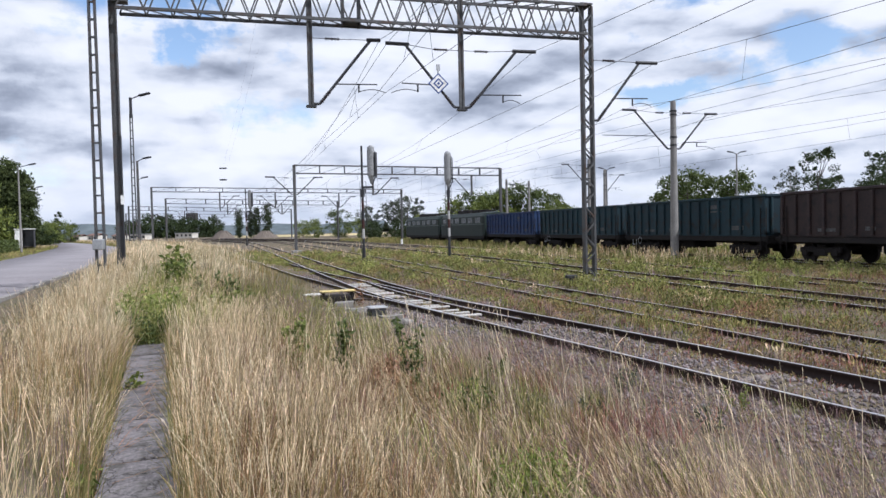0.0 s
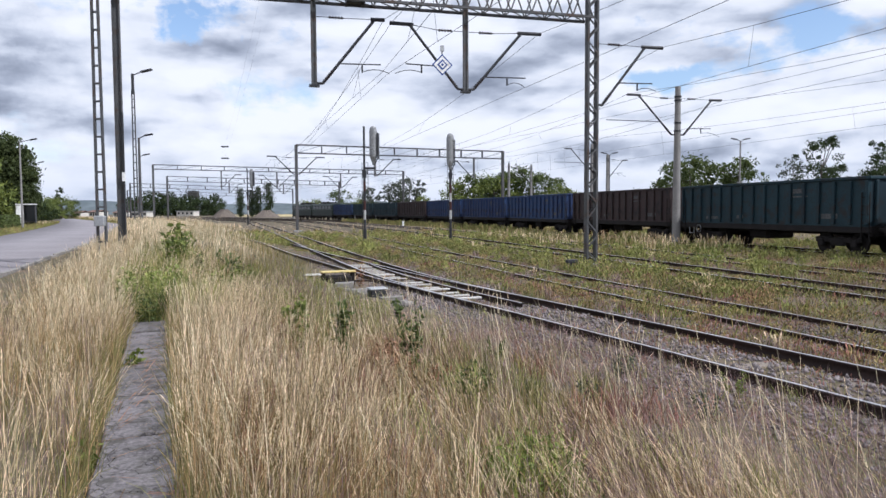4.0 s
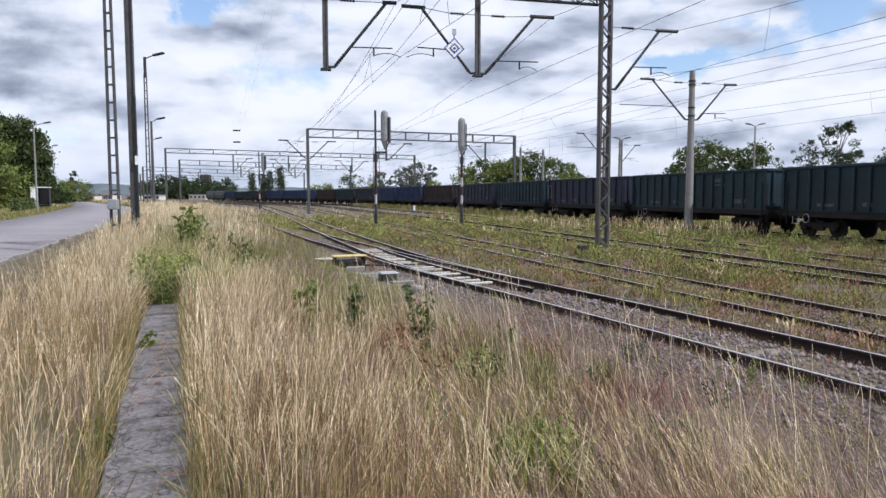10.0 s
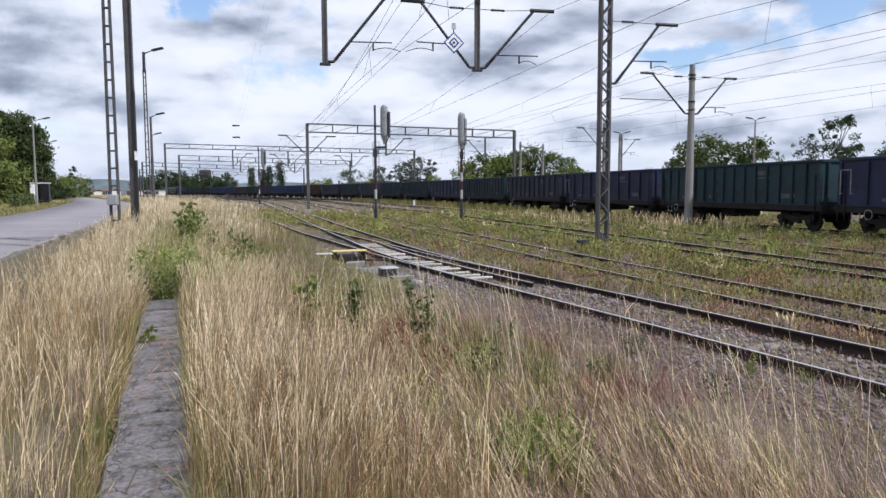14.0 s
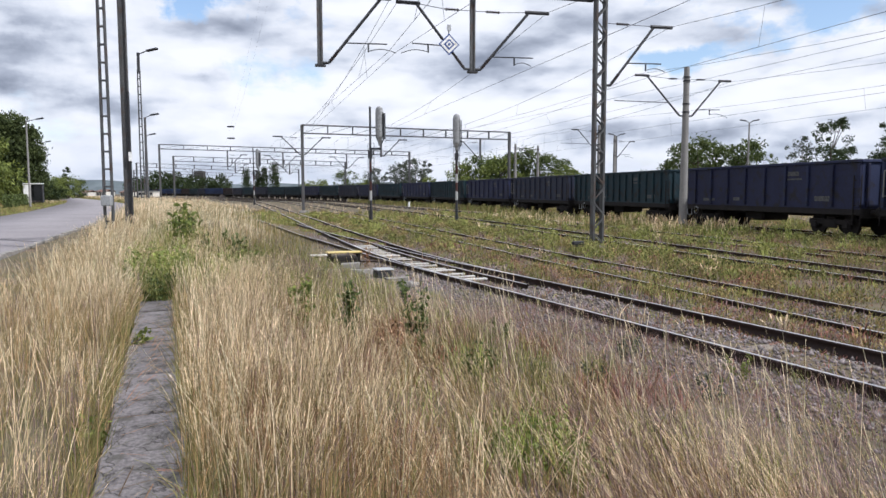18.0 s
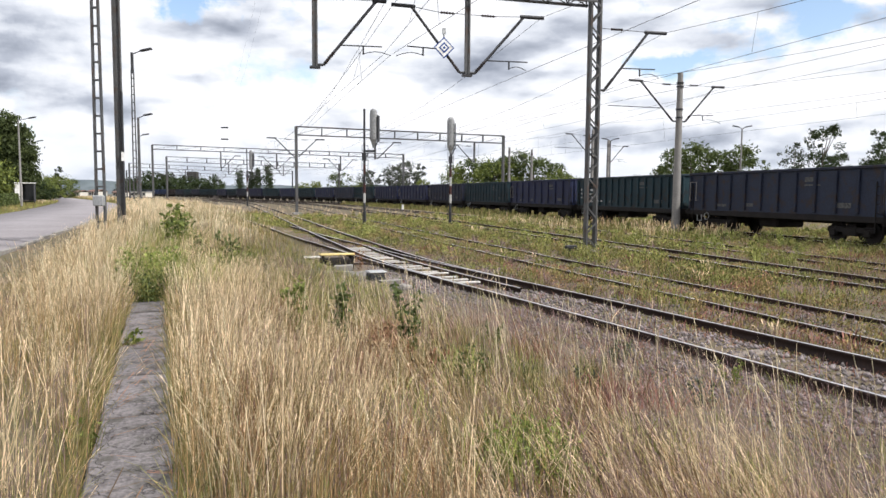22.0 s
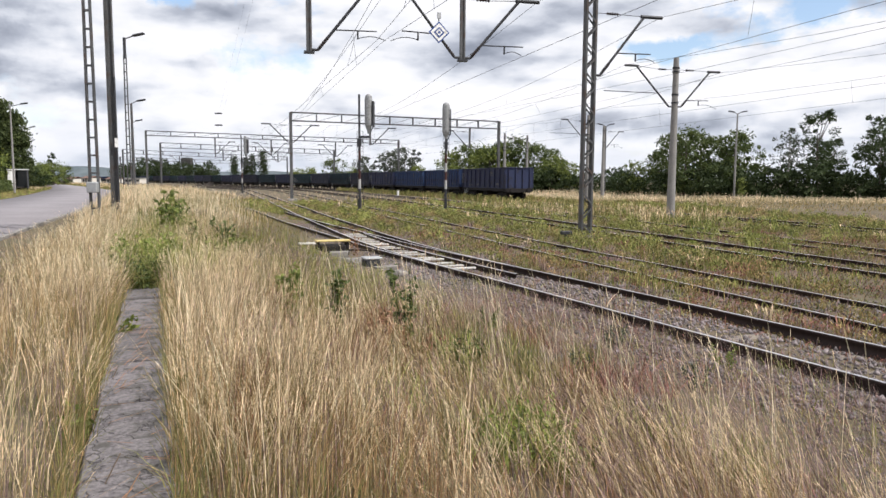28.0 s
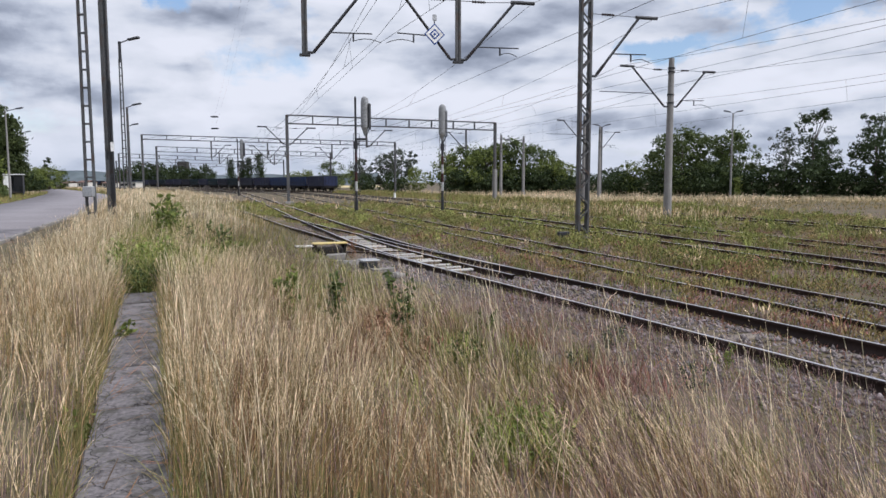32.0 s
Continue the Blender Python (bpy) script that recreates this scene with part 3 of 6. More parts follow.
def cantilever(parent, x0, z0, x1, z1, stub, stay, reg, steady):
    """A tube bracket: foot, knee, tip; stay with insulators to (x0, stay); reg: registration tube; steady: curved arm end."""
    s = 1 if x1 > x0 else -1
    bm = B()
    foot = Vector((x0 + s * 0.28, 0, z0))
    tube(bm, (x0 + s * 0.06, 0, z0), foot, 0.045, 8)
    tube(bm, foot, (x1, 0, z1), 0.05, 8)
    part("bracket_tube", bm, M_DARK, parent)
    part("tip", tube(B(), (x1 - s * 0.12, 0, z1 + 0.02), (stub, 0, z1 + 0.03), 0.065, 8), M_DARK, parent)
    ins = x0 + s * 0.75
    part("stay_rod", tube(B(), (x0, 0, stay), (ins - s * 0.25, 0, stay), 0.012, 5), M_DARK, parent)
    part("stay_rod", tube(B(), (ins + s * 0.25, 0, stay), (x1, 0, z1 + 0.02), 0.012, 5), M_DARK, parent)
    part("insulator", insulator(B(), (ins - s * 0.25, 0, stay), (ins + s * 0.25, 0, stay)), M_INSUL, parent)
    part("insulator", insulator(B(), foot.lerp(Vector((x1, 0, z1)), 0.03), foot.lerp(Vector((x1, 0, z1)), 0.2), 0.075), M_INSUL, parent)
    u = (reg[1] - z0) / (z1 - z0)
    part("registration_tube", tube(B(), (foot.x + (x1 - foot.x) * u, 0, reg[1]), (reg[0], 0, reg[1] + 0.03), 0.022, 6), M_DARK, parent)
    if steady:
        bm = B()
        m = reg[0] + (foot.x + (x1 - foot.x) * u - reg[0]) * 0.45
        tube(bm, (m, 0, reg[1]), (m, 0, reg[1] - 0.26), 0.03, 6)
        last = Vector((m, 0, reg[1] - 0.24))
        for i in range(1, 6):
            w = i / 5
            nx = Vector((m + (steady[0] - m) * w, 0, reg[1] - 0.24 + math.sin(w * math.pi) * 0.1 + (steady[1] - reg[1] + 0.24) * w))
            tube(bm, last, nx, 0.014, 5)
            last = nx
        part("steady_arm", bm, M_DARK, parent)


def lattice_leg(parent, x, z0, z1, w=0.31, d=0.26, tz=None, chan=0.085):
    """Two channels with battens on slanted flat bars."""
    for s in (-1, 1):
        part("channel", box(B(), (chan, d, z1 - z0), (x + s * w / 2, 0, (z0 + z1) / 2), bevel=0.008), M_STEEL, parent)
    n = int((z1 - z0) / 0.55)
    for i in range(n):
        a, b = z0 + 0.25 + i * 0.55, z0 + 0.25 + i * 0.55 + 0.4
        s = 1 if i % 2 else -1
        for q in (-1, 1):
            part("lacing_bar", bar(B(), (x - s * w / 2, q * (d / 2 + 0.004), a), (x + s * w / 2, q * (d / 2 + 0.004), b), 0.012, 0.06), M_STEEL, parent)


def beam_lattice(parent, x0, x1, zb, zt, depth, pitch, full=True):
    h = depth / 2
    for yy in (-h, h):
        for zz, nm in ((zb, "bottom_chord"), (zt, "top_chord")):
            part(nm, bar(B(), (x0, yy, zz), (x1, yy, zz), 0.09, 0.09), M_STEEL, parent)
    n = max(2, int(round((x1 - x0) / pitch)))
    st = (x1 - x0) / n
    for i in range(n):
        a, b, c = x0 + i * st, x0 + (i + 0.5) * st, x0 + (i + 1) * st
        for yy in (-h, h):
            part("brace", bar(B(), (a, yy, zb), (b, yy, zt), 0.035, 0.045), M_STEEL, parent)
            part("brace", bar(B(), (b, yy, zt), (c, yy, zb), 0.035, 0.045), M_STEEL, parent)
        if full:
            part("cross_brace", bar(B(), (a, -h, zb), (c, h, zb), 0.03, 0.03), M_STEEL, parent)
            part("cross_brace", bar(B(), (a, h, zt), (c, -h, zt), 0.03, 0.03), M_STEEL, parent)
            part("cross_bar", bar(B(), (c, -h, zb), (c, h, zb), 0.03, 0.03), M_STEEL, parent)


G1_A, G1_B, G1_SPAN = (-10.2, 21.6), (5.25, 25.9), 16.04
g1 = thing("gantry", span_pose(G1_A, G1_B), "tall lattice steel catenary gantry spanning the yard tracks", "gantry", "catenary gantries")
beam_lattice(g1, 0.05, G1_SPAN - 0.1, 9.1, 10.15, 0.7, 0.78)
part("solid_leg", column([(-0.11, -0.09), (-0.09, -0.09), (-0.09, -0.01), (0.09, -0.01), (0.09, -0.09), (0.11, -0.09), (0.11, 0.09), (0.09, 0.09), (0.09, 0.01), (-0.09, 0.01), (-0.09, 0.09), (-0.11, 0.09)], 0.0, 9.9), M_STEEL, g1, "dark rolled steel leg").matrix_basis = pose(-0.1, 0, 0)
part("cable_duct", tube(B(), (0.02, -0.1, 0.2), (0.02, -0.1, 5.2), 0.03, 8), M_DARK, g1)
part("white_tag", box(B(), (0.1, 0.02, 0.28), (0.02, -0.145, 3.2)), M_WHITE, g1)
lattice_leg(g1, G1_SPAN + 0.05, -0.1, 10.2, 0.37)
part("foundation", box(B(), (0.9, 0.7, 0.5), (G1_SPAN, 0, -0.17), bevel=0.05), M_CONC, g1)
part("foundation", box(B(), (0.8, 0.7, 0.5), (0, 0, 0.1), bevel=0.05), M_CONC, g1)
part("knee_plate", box(B(), (0.5, 0.72, 0.06), (G1_SPAN - 0.1, 0, 10.2)), M_STEEL, g1)
part("knee_plate", box(B(), (0.46, 0.4, 0.5), (0.1, 0, 9.6)), M_STEEL, g1)
for x, zb in ((5.93, 6.3), (11.2, 6.3)):
    prof = [(-0.09, -0.06), (-0.03, -0.06), (-0.03, -0.03), (0.03, -0.03), (0.03, -0.06), (0.09, -0.06), (0.09, 0.06), (0.03, 0.06), (0.03, 0.03), (-0.03, 0.03), (-0.03, 0.06), (-0.09, 0.06)]
    part("drop_post", column([(x + a, b) for a, b in prof], zb, 10.3), M_STEEL, g1)
    part("drop_foot", box(B(), (0.34, 0.22, 0.07), (x, 0, zb - 0.03)), M_DARK, g1)
cantilever(g1, 5.93, 6.36, 7.97, 8.55, 8.32, 8.55, (8.18, 7.04), (8.48, 6.79))
cantilever(g1, 11.2, 6.36, 9.2, 8.47, 8.5, 8.36, (9.04, 7.12), (8.66, 6.8))
cantilever(g1, 11.2, 6.36, 13.28, 8.41, 14.05, 8.36, (13.46, 6.82), (13.4, 6.55))
cantilever(g1, G1_SPAN + 0.2, 6.0, 18.28, 8.2, 19.05, 8.24, (18.62, 6.84), (18.78, 6.58))
bm = box(B(), (0.55, 0.3, 0.18), (7.3, 0, 9.16))
part("switch_gear", bm, M_DARK, g1)
part("switch_gear", box(B(), (0.06, 0.5, 1.2), (7.05, 0, 9.6)), M_DARK, g1)
part("switch_gear", box(B(), (0.06, 0.5, 1.2), (7.6, 0, 9.6)), M_DARK, g1)

sign = thing("line_sign", span_pose(G1_A, G1_B) @ pose(10.32, -0.12, 7.15), "white and blue diamond line sign on a bracket tube", "sign")
for i, (s, mt, nm) in enumerate(((0.52, M_BLUE, "sign_board"), (0.44, M_WHITE, "white_band"), (0.27, M_BLUE, "blue_band"), (0.17, M_WHITE, "white_centre"), (0.08, M_BLUE, "blue_centre"))):
    part(nm, box(B(), (s, 0.02, s), (0, -0.006 * i, 0), Euler((0, radians(45), 0)).to_matrix().to_4x4()), mt, sign)
bm = box(B(), (0.13, 0.05, 0.2), (0, 0, 0.56))
part("small_plate", bm, M_GALV, sign)
part("stem", bar(B(), (0, 0.03, 0.3), (0, 0.03, 0.5), 0.03, 0.03), M_DARK, sign)


def far_gantry(a, b, zb, zt, drops=(), leg=0.24, conc=False, posts=9):
    span = math.hypot(b[0] - a[0], b[1] - a[1])
    g = thing("gantry", span_pose(a, b), "distant flat steel catenary gantry over the tracks", "gantry", "catenary gantries")
    for zz, nm in ((zb, "bottom_chord"), (zt, "top_chord")):
        part(nm, box(B(), (span, 0.4, 0.1), (span / 2, 0, zz)), M_STEEL, g)
    for i in range(posts + 1):
        x = span * i / posts
        part("beam_post", box(B(), (0.06, 0.3, zt - zb), (x, 0, (zb + zt) / 2)), M_STEEL, g)
        if i < posts:
            part("brace", bar(B(), (x, 0, zb), (x + span / posts, 0, zt), 0.035, 0.035), M_STEEL, g)
    for x in (0, span):
        bm = B()
        if conc and x == span:
            part("leg_base", box(B(), (leg * 1.5, 0.5, zb * 0.45), (x, 0, zb * 0.225), bevel=0.04), M_CONC, g, "pale concrete leg base")
            box(bm, (leg, 0.3, zt - zb * 0.45), (x, 0, (zt + zb * 0.45) / 2))
        else:
            box(bm, (leg, 0.3, zt), (x, 0, zt / 2))
        part("leg", bm, M_STEEL, g)
        part("foundation", box(B(), (0.9, 0.9, 0.5), (x, 0, 0.0), bevel=0.06), M_CONC, g)
    for x, arms in drops:
        if x > 0.5:
            part("drop_post", box(B(), (0.16, 0.16, zb - 5.6), (x, 0, (zb + 5.6) / 2)), M_STEEL, g)
        for s in arms:
            cantilever(g, x, 5.7, x + s * 2.0, 7.35, x + s * 2.8, 7.3, (x + s * 1.9, 6.2), None)
    return g


far_gantry((-14.9, 67.3), (5.9, 76.5), 7.75, 8.55, [(0, (-1, 1)), (8.0, (1,)), (19.2, (-1,))], conc=True)
far_gantry((-40.2, 93.5), (-7.5, 112.5), 7.9, 8.5, [(9, (1,)), (17, (-1, 1)), (27, (1, -1))], posts=12)
far_gantry((-50.8, 124), (-24.1, 151), 7.6, 8.5, [(12, (1,)), (24, (-1, 1))], posts=10)
far_gantry((-71, 153), (-45, 198), 7.6, 8.5, [(15, (1, -1)), (36, (-1, 1))], posts=10)
far_gantry((-96, 205), (-70, 255), 7.6, 8.5, [(15, (1, -1)), (36, (-1, 1))], posts=10)


def catenary_pole(x, y, turn, scale=1.0, left=True, right=True, label="round concrete catenary pole with two tube brackets"):
    p = thing("catenary_pole", pose(x, y, 0, 0, 0, turn), label, "pole", "catenary poles")
    part("shaft", tube(B(), (0, 0, -0.3), (0, 0, 8.9), 0.24, 16, 0.15), M_CONC, p)
    bm = B()
    for z in (8.35, 8.15, 6.9, 6.45):
        tube(bm, (0, 0, z - 0.04), (0, 0, z + 0.04), 0.2, 16)
    part("clamp", bm, M_DARK, p)
    if left:
        cantilever(p, -0.1, 6.25, -2.4, 8.35, -3.1, 8.25, (-4.3, 6.95), None)
    if right:
        cantilever(p, 0.1, 6.25, 2.1, 8.2, 2.75, 8.25, (2.1, 6.6), (2.6, 6.2))
    return p


catenary_pole(12.75, 38.9, 13.5)
catenary_pole(12.3, 104, 18, right=False, label="far concrete catenary pole behind the train")
catenary_pole(14.8, 72, 16, right=False, label="far concrete catenary pole with one bracket behind the train")
catenary_pole(19.6, 86, 16, left=False, label="far concrete catenary pole behind the train")
catenary_pole(8.6, 100, 18, right=False, left=False, label="bare far concrete pole behind the train")


# ---- wires ----
def line_of_wires(tops, contacts, label):
    """Messenger and contact wires through support points, with droppers."""
    t = thing("catenary_wires", (0, 0, 0), label, "overhead wires", "overhead wires")
    sag = []
    for a, b in zip(tops[:-1], tops[1:]):
        a, b = Vector(a), Vector(b)
        for i in range(10):
            u = i / 10
            c = a.lerp(b, u)
            c.z -= 4 * u * (1 - u) * 1.3 * min(1, (b - a).length / 55)
            sag.append(c)
    sag.append(Vector(tops[-1]))
    part("messenger_wire", rope(B(), sag, 0.0085), M_WIRE, t)
    part("contact_wire", rope(B(), contacts, 0.0075), M_WIRE, t)
    low = []
    for a, b in zip(contacts[:-1], contacts[1:]):
        low += [Vector(a).lerp(Vector(b), i / 10) for i in range(10)]
    low.append(Vector(contacts[-1]))
    bm = B()
    for i in range(1, len(sag) - 1):
        if i % 2 and math.hypot(sag[i].x - low[i].x, sag[i].y - low[i].y) < 0.45:
            tube(bm, sag[i], low[i], 0.006, 4, caps=False)
    tagged(part("dropper", bm, M_WIRE, t), kind="stuff")


def on_span(a, b, s, z):
    d = math.hypot(b[0] - a[0], b[1] - a[1])
    return (a[0] + (b[0] - a[0]) * s / d, a[1] + (b[1] - a[1]) * s / d, z)


def wires():
    g = lambda s, z: on_span(G1_A, G1_B, s, z)
    lab = "thin dark catenary and contact wires above a track"

    def run(near, top, contact, far, z_near, z_far):
        """One line: x at y = -20, the two points at its support, x at y = 75, heights of both wires at the ends."""
        tail = [(far - 13, 108), (far - 31, 148)]
        line_of_wires([(near, -20, z_near[0]), top, (far, 75, z_far[0])] + [(x, y, 7.6) for x, y in tail],
                      [(near, -20, z_near[1]), contact, (far, 75, z_far[1])] + [(x, y, 6.1) for x, y in tail], lab)
    run(15.4, g(8.3, 8.6), g(8.45, 6.8), -18.1, (8.6, 6.8), (7.7, 6.6))
    run(9.3, g(8.55, 8.5), g(8.2, 6.8), -19.4, (8.5, 6.8), (7.7, 6.6))
    run(16.8, g(14.0, 8.47), g(13.4, 6.5), -12.4, (8.45, 6.55), (7.9, 6.5))
    run(22.7, g(19.0, 8.25), g(18.8, 6.55), -6.6, (8.3, 6.55), (8.1, 6.5))
    run(29.8, (9.75, 38.2, 8.4), (10.3, 38.2, 6.85), -1.6, (8.6, 6.85), (7.9, 6.6))
    run(35.4, (15.45, 39.5, 8.2), (14.4, 39.5, 6.2), 1.6, (8.5, 6.2), (7.7, 6.1))
    run(38.0, (13.4, 60, 8.3), (13.6, 60, 6.2), 8.9, (8.6, 6.2), (8.2, 6.2))
    t = thing("feeder_wire", (0, 0, 0), "single thin feeder wire strung along the yard", "overhead wires", "overhead wires")
    part("wire", rope(B(), [(34.65, -20, 8.3), (12.8, 35.9, 7.8), (-2.5, 75, 8.0), (-30, 140, 8.0)], 0.009), M_WIRE, t)


wires()

aw = thing("anchor_wires", (0, 0, 0), "two thin span wires with hanging lamps over the yard", "overhead wires", "overhead wires")
for z0, z1 in ((9.15, 7.95), (8.1, 7.0)):
    a, b = Vector((-6.1, 22.75, z0)), Vector((-33.0, 97.7, z1))
    pts = []
    for i in range(17):
        c = a.lerp(b, i / 16)
        c.z -= 4 * (i / 16) * (1 - i / 16) * 0.75
        pts.append(c)
    part("anchor_wire", rope(B(), pts, 0.0016), M_WIRE, aw)
    part("hanging_lamp", box(B(), (0.62, 0.2, 0.12), pts[8] - Vector((0, 0, 0.06)), bevel=0.03), M_DARK, aw, "dark yard lamp hung on a wire")


# ---- signals ----
def signal(x, y, turn, h, head, box_at, side, label, white=(1, 3)):
    s = thing("rail_signal", pose(x, y, 0, 0, 0, turn), label, "rail signal", "rail signals")
    part("foot", box(B(), (0.7, 0.5, 0.25), (0, 0, -0.05), bevel=0.04), M_CONC, s)
    part("mast_base", box(B(), (0.2, 0.22, 0.8), (0, 0, 0.55), bevel=0.03), M_DARK, s)
    band = (h - 1.6) / 6
    for i in range(6):
        a = 0.9 + band * i * 0.62
        part("mast_band", tube(B(), (0, 0, a), (0, 0, a + band * 0.62), 0.085, 12), (M_BAND if i in white else (M_RED if i in (2, 4) else M_DARK)), s)
    top = 0.9 + band * 6 * 0.62
    part("mast_top", tube(B(), (0, 0, top), (0, 0, h if side else head[0]), 0.07, 10), M_DARK, s)
    part("lower_box", box(B(), (0.26, 0.26, 0.5), (0, 0, box_at), bevel=0.03), M_DARK, s)
    x0 = 0.62 if side else 0.0
    z0, z1 = head
    # hood with rounded top and narrowing foot
    bm = B()
    w = 0.26
    prof = [(0.0, z0 - 0.3, 0.05), (0.0, z0, 0.14), (0.0, z0 + 0.3, w), (0.0, z1 - 0.35, w), (0.0, z1 - 0.12, w * 0.85), (0.0, z1, w * 0.4)]
    rings = []
    for _, z, r in prof:
        rings.append([bm.verts.new((x0 + r * math.cos(i * math.pi / 8), 0.7 * r * math.sin(i * math.pi / 8), z)) for i in range(16)])
    for a, b in zip(rings[:-1], rings[1:]):
        for i in range(16):
            bm.faces.new((a[i], a[(i + 1) % 16], b[(i + 1) % 16], b[i]))
    bm.faces.new(rings[0][::-1])
    bm.faces.new(rings[-1])
    part("signal_hood", bm, M_HOOD, s, "pale grey galvanised back of the signal head")
    part("backplate", box(B(), (0.06, 0.5, (z1 - z0) * 0.75), (x0 + w + 0.05, 0.1, (z0 + z1) / 2 - 0.15)), M_DARK, s)
    bm = B()
    bar(bm, (x0 + w + 0.05, 0.05, z0 + 0.25), (x0 + 0.05, 0.05, z0 - 0.35), 0.06, 0.06)
    bar(bm, (0, 0, z0 - 0.5), (x0 + 0.15, 0, z0 - 0.5), 0.25, 0.14)
    part("head_bracket", bm, M_DARK, s)
    bm = B()
    for i in range(14):
        z = 1.0 + i * 0.33
        bar(bm, (-0.2, 0.2, z), (0.2, 0.2, z), 0.02, 0.02)
    for q in (-0.2, 0.2):
        bar(bm, (q, 0.2, 0.4), (q, 0.2, z), 0.025, 0.025)
    part("ladder", bm, M_DARK, s)
    return s


signal(-5.62, 45.7, -6, 7.65, (5.4, 7.65), 4.55, True, "tall rail signal seen from behind, banded mast, pale hood", (1,))
signal(0.07, 47.9, -2, 7.4, (5.1, 7.4), 4.5, False, "rail signal seen from behind with red and white bands")
signal(-29, 99, -10, 8.2, (5.6, 8.2), 4.6, True, "distant rail signal seen from behind beyond the points")


# ---- lamp masts and poles ----
def lattice_lamp(x, y, turn, h, arm, label, box_z=None):
    m = thing("lamp_mast", pose(x, y, BANK - 0.05, 0, 0, turn), label, "lamp mast", "lattice lamp masts")
    wb, wt = 0.25, 0.15
    for s in (-1, 1):
        part("mast_channel", bar(B(), (s * wb / 2, 0, 0), (s * wt / 2, 0, h * 0.9), 0.1, 0.045), M_STEEL, m)
    n = int(h * 0.9 / 0.5)
    for i in range(1, n):
        w = wb + (wt - wb) * i / n
        part("batten", box(B(), (w, 0.08, 0.05), (0, 0, i * 0.5)), M_STEEL, m)
    part("mast_top", tube(B(), (0, 0, h * 0.88), (0, 0, h), 0.09, 10), M_DARK, m)
    bm = B()
    tube(bm, (0, 0, h - 0.1), (arm * 0.6, 0, h + 0.12), 0.035, 8)
    part("lamp_arm", bm, M_DARK, m)
    part("lamp_head", box(B(), (0.75, 0.26, 0.13), (arm * 0.6 + 0.3, 0, h + 0.18), Euler((0, radians(-12), 0)).to_matrix().to_4x4(), bevel=0.04), M_DARK, m)
    if box_z:
        part("cable_box", box(B(), (0.3, 0.16, 0.3), (0.02, -0.14, box_z), bevel=0.02), M_GALV, m, "grey sheet-metal cable box")
    return m


lattice_lamp(-9.99, 19.7, 0, 11.2, 1.2, "tall lattice lamp mast with a grey cable box", 1.6)
lattice_lamp(-20.05, 44, 0, 10.6, 1.0, "tall lattice lamp mast with one lamp head")


def lamp_pole(x, y, h, arm, label, r=0.11, material=None, z=0.0, heads=(1,), turn=0):
    p = thing("lamp_pole", pose(x, y, z, 0, 0, turn), label, "lamp post", "lamp posts")
    part("shaft", tube(B(), (0, 0, -0.2), (0, 0, h), r, 10, r * 0.6), material or M_CONC, p)
    for s in heads:
        part("lamp_arm", tube(B(), (0, 0, h - 0.05), (s * arm, 0, h + 0.22), 0.04, 8), M_DARK, p)
        part("lamp_head", box(B(), (0.8, 0.28, 0.14), (s * (arm + 0.3), 0, h + 0.27), Euler((0, radians(-10 * s), 0)).to_matrix().to_4x4(), bevel=0.04), M_DARK, p)
    return p


lamp_pole(-28.3, 63, 8.55, 0.6, "dark lamp post with one arm beside the road", 0.16, M_STEEL, BANK)
lamp_pole(-38.2, 85, 8.6, 0.6, "far lamp post with one arm beside the road", 0.16, M_STEEL, BANK)
lamp_pole(-48.6, 78, 9.8, 1.3, "concrete street lamp across the road", 0.13, M_CONC, BANK)
lamp_pole(-63.8, 105, 9.2, 1.3, "far concrete street lamp across the road", 0.13, M_CONC, BANK)
lamp_pole(36.6, 87.5, 10.6, 0.5, "ivy-grown yard lamp pole with two heads", 0.14, M_CONC, 0, (-1, 1))
lamp_pole(22.6, 98, 9.8, 0.5, "far yard lamp pole with two heads", 0.14, M_STEEL, 0, (-1, 1))


# ---- point machine and cable box beside the points ----
pm = thing("point_machine", pose(-3.3, 18.9, 0.0, 0, 0, 22), "point machine with a yellow lid beside the points", "point machine")
part("housing", box(B(), (0.72, 0.46, 0.34), (0.2, 0, 0.15), bevel=0.04), M_TYRE, pm)
for x in (-0.2, 0.62):
    part("leg", box(B(), (0.07, 0.3, 0.44), (x, 0, 0.18)), M_TYRE, pm)
part("lid", box(B(), (0.95, 0.4, 0.04), (0.22, 0, 0.425), bevel=0.015), M_YELLOW, pm, "weathered yellow lid")
part("side_plate", box(B(), (0.46, 0.32, 0.035), (-0.5, -0.06, 0.37), bevel=0.01), M_SLEEPER_PALE, pm, "pale flat side plate")
part("plate_leg", box(B(), (0.06, 0.2, 0.4), (-0.55, -0.04, 0.16)), M_TYRE, pm)
part("drive_rod", tube(B(), (0.55, 0.1, 0.14), (2.5, 0.1, 0.1), 0.025, 8), M_RAIL, pm)
cb = thing("cable_pit", pose(-1.72, 16.2, 0.0, 0, 0, 22), "low concrete cable pit with a grey metal lid", "cable pit")
part("pit", box(B(), (0.4, 0.36, 0.28), (0, 0, 0.1), bevel=0.03), M_DARK, cb)
part("pit_lid", box(B(), (0.44, 0.4, 0.05), (0, 0, 0.265), bevel=0.02), M_GALV, cb)
rb = random.Random(21)
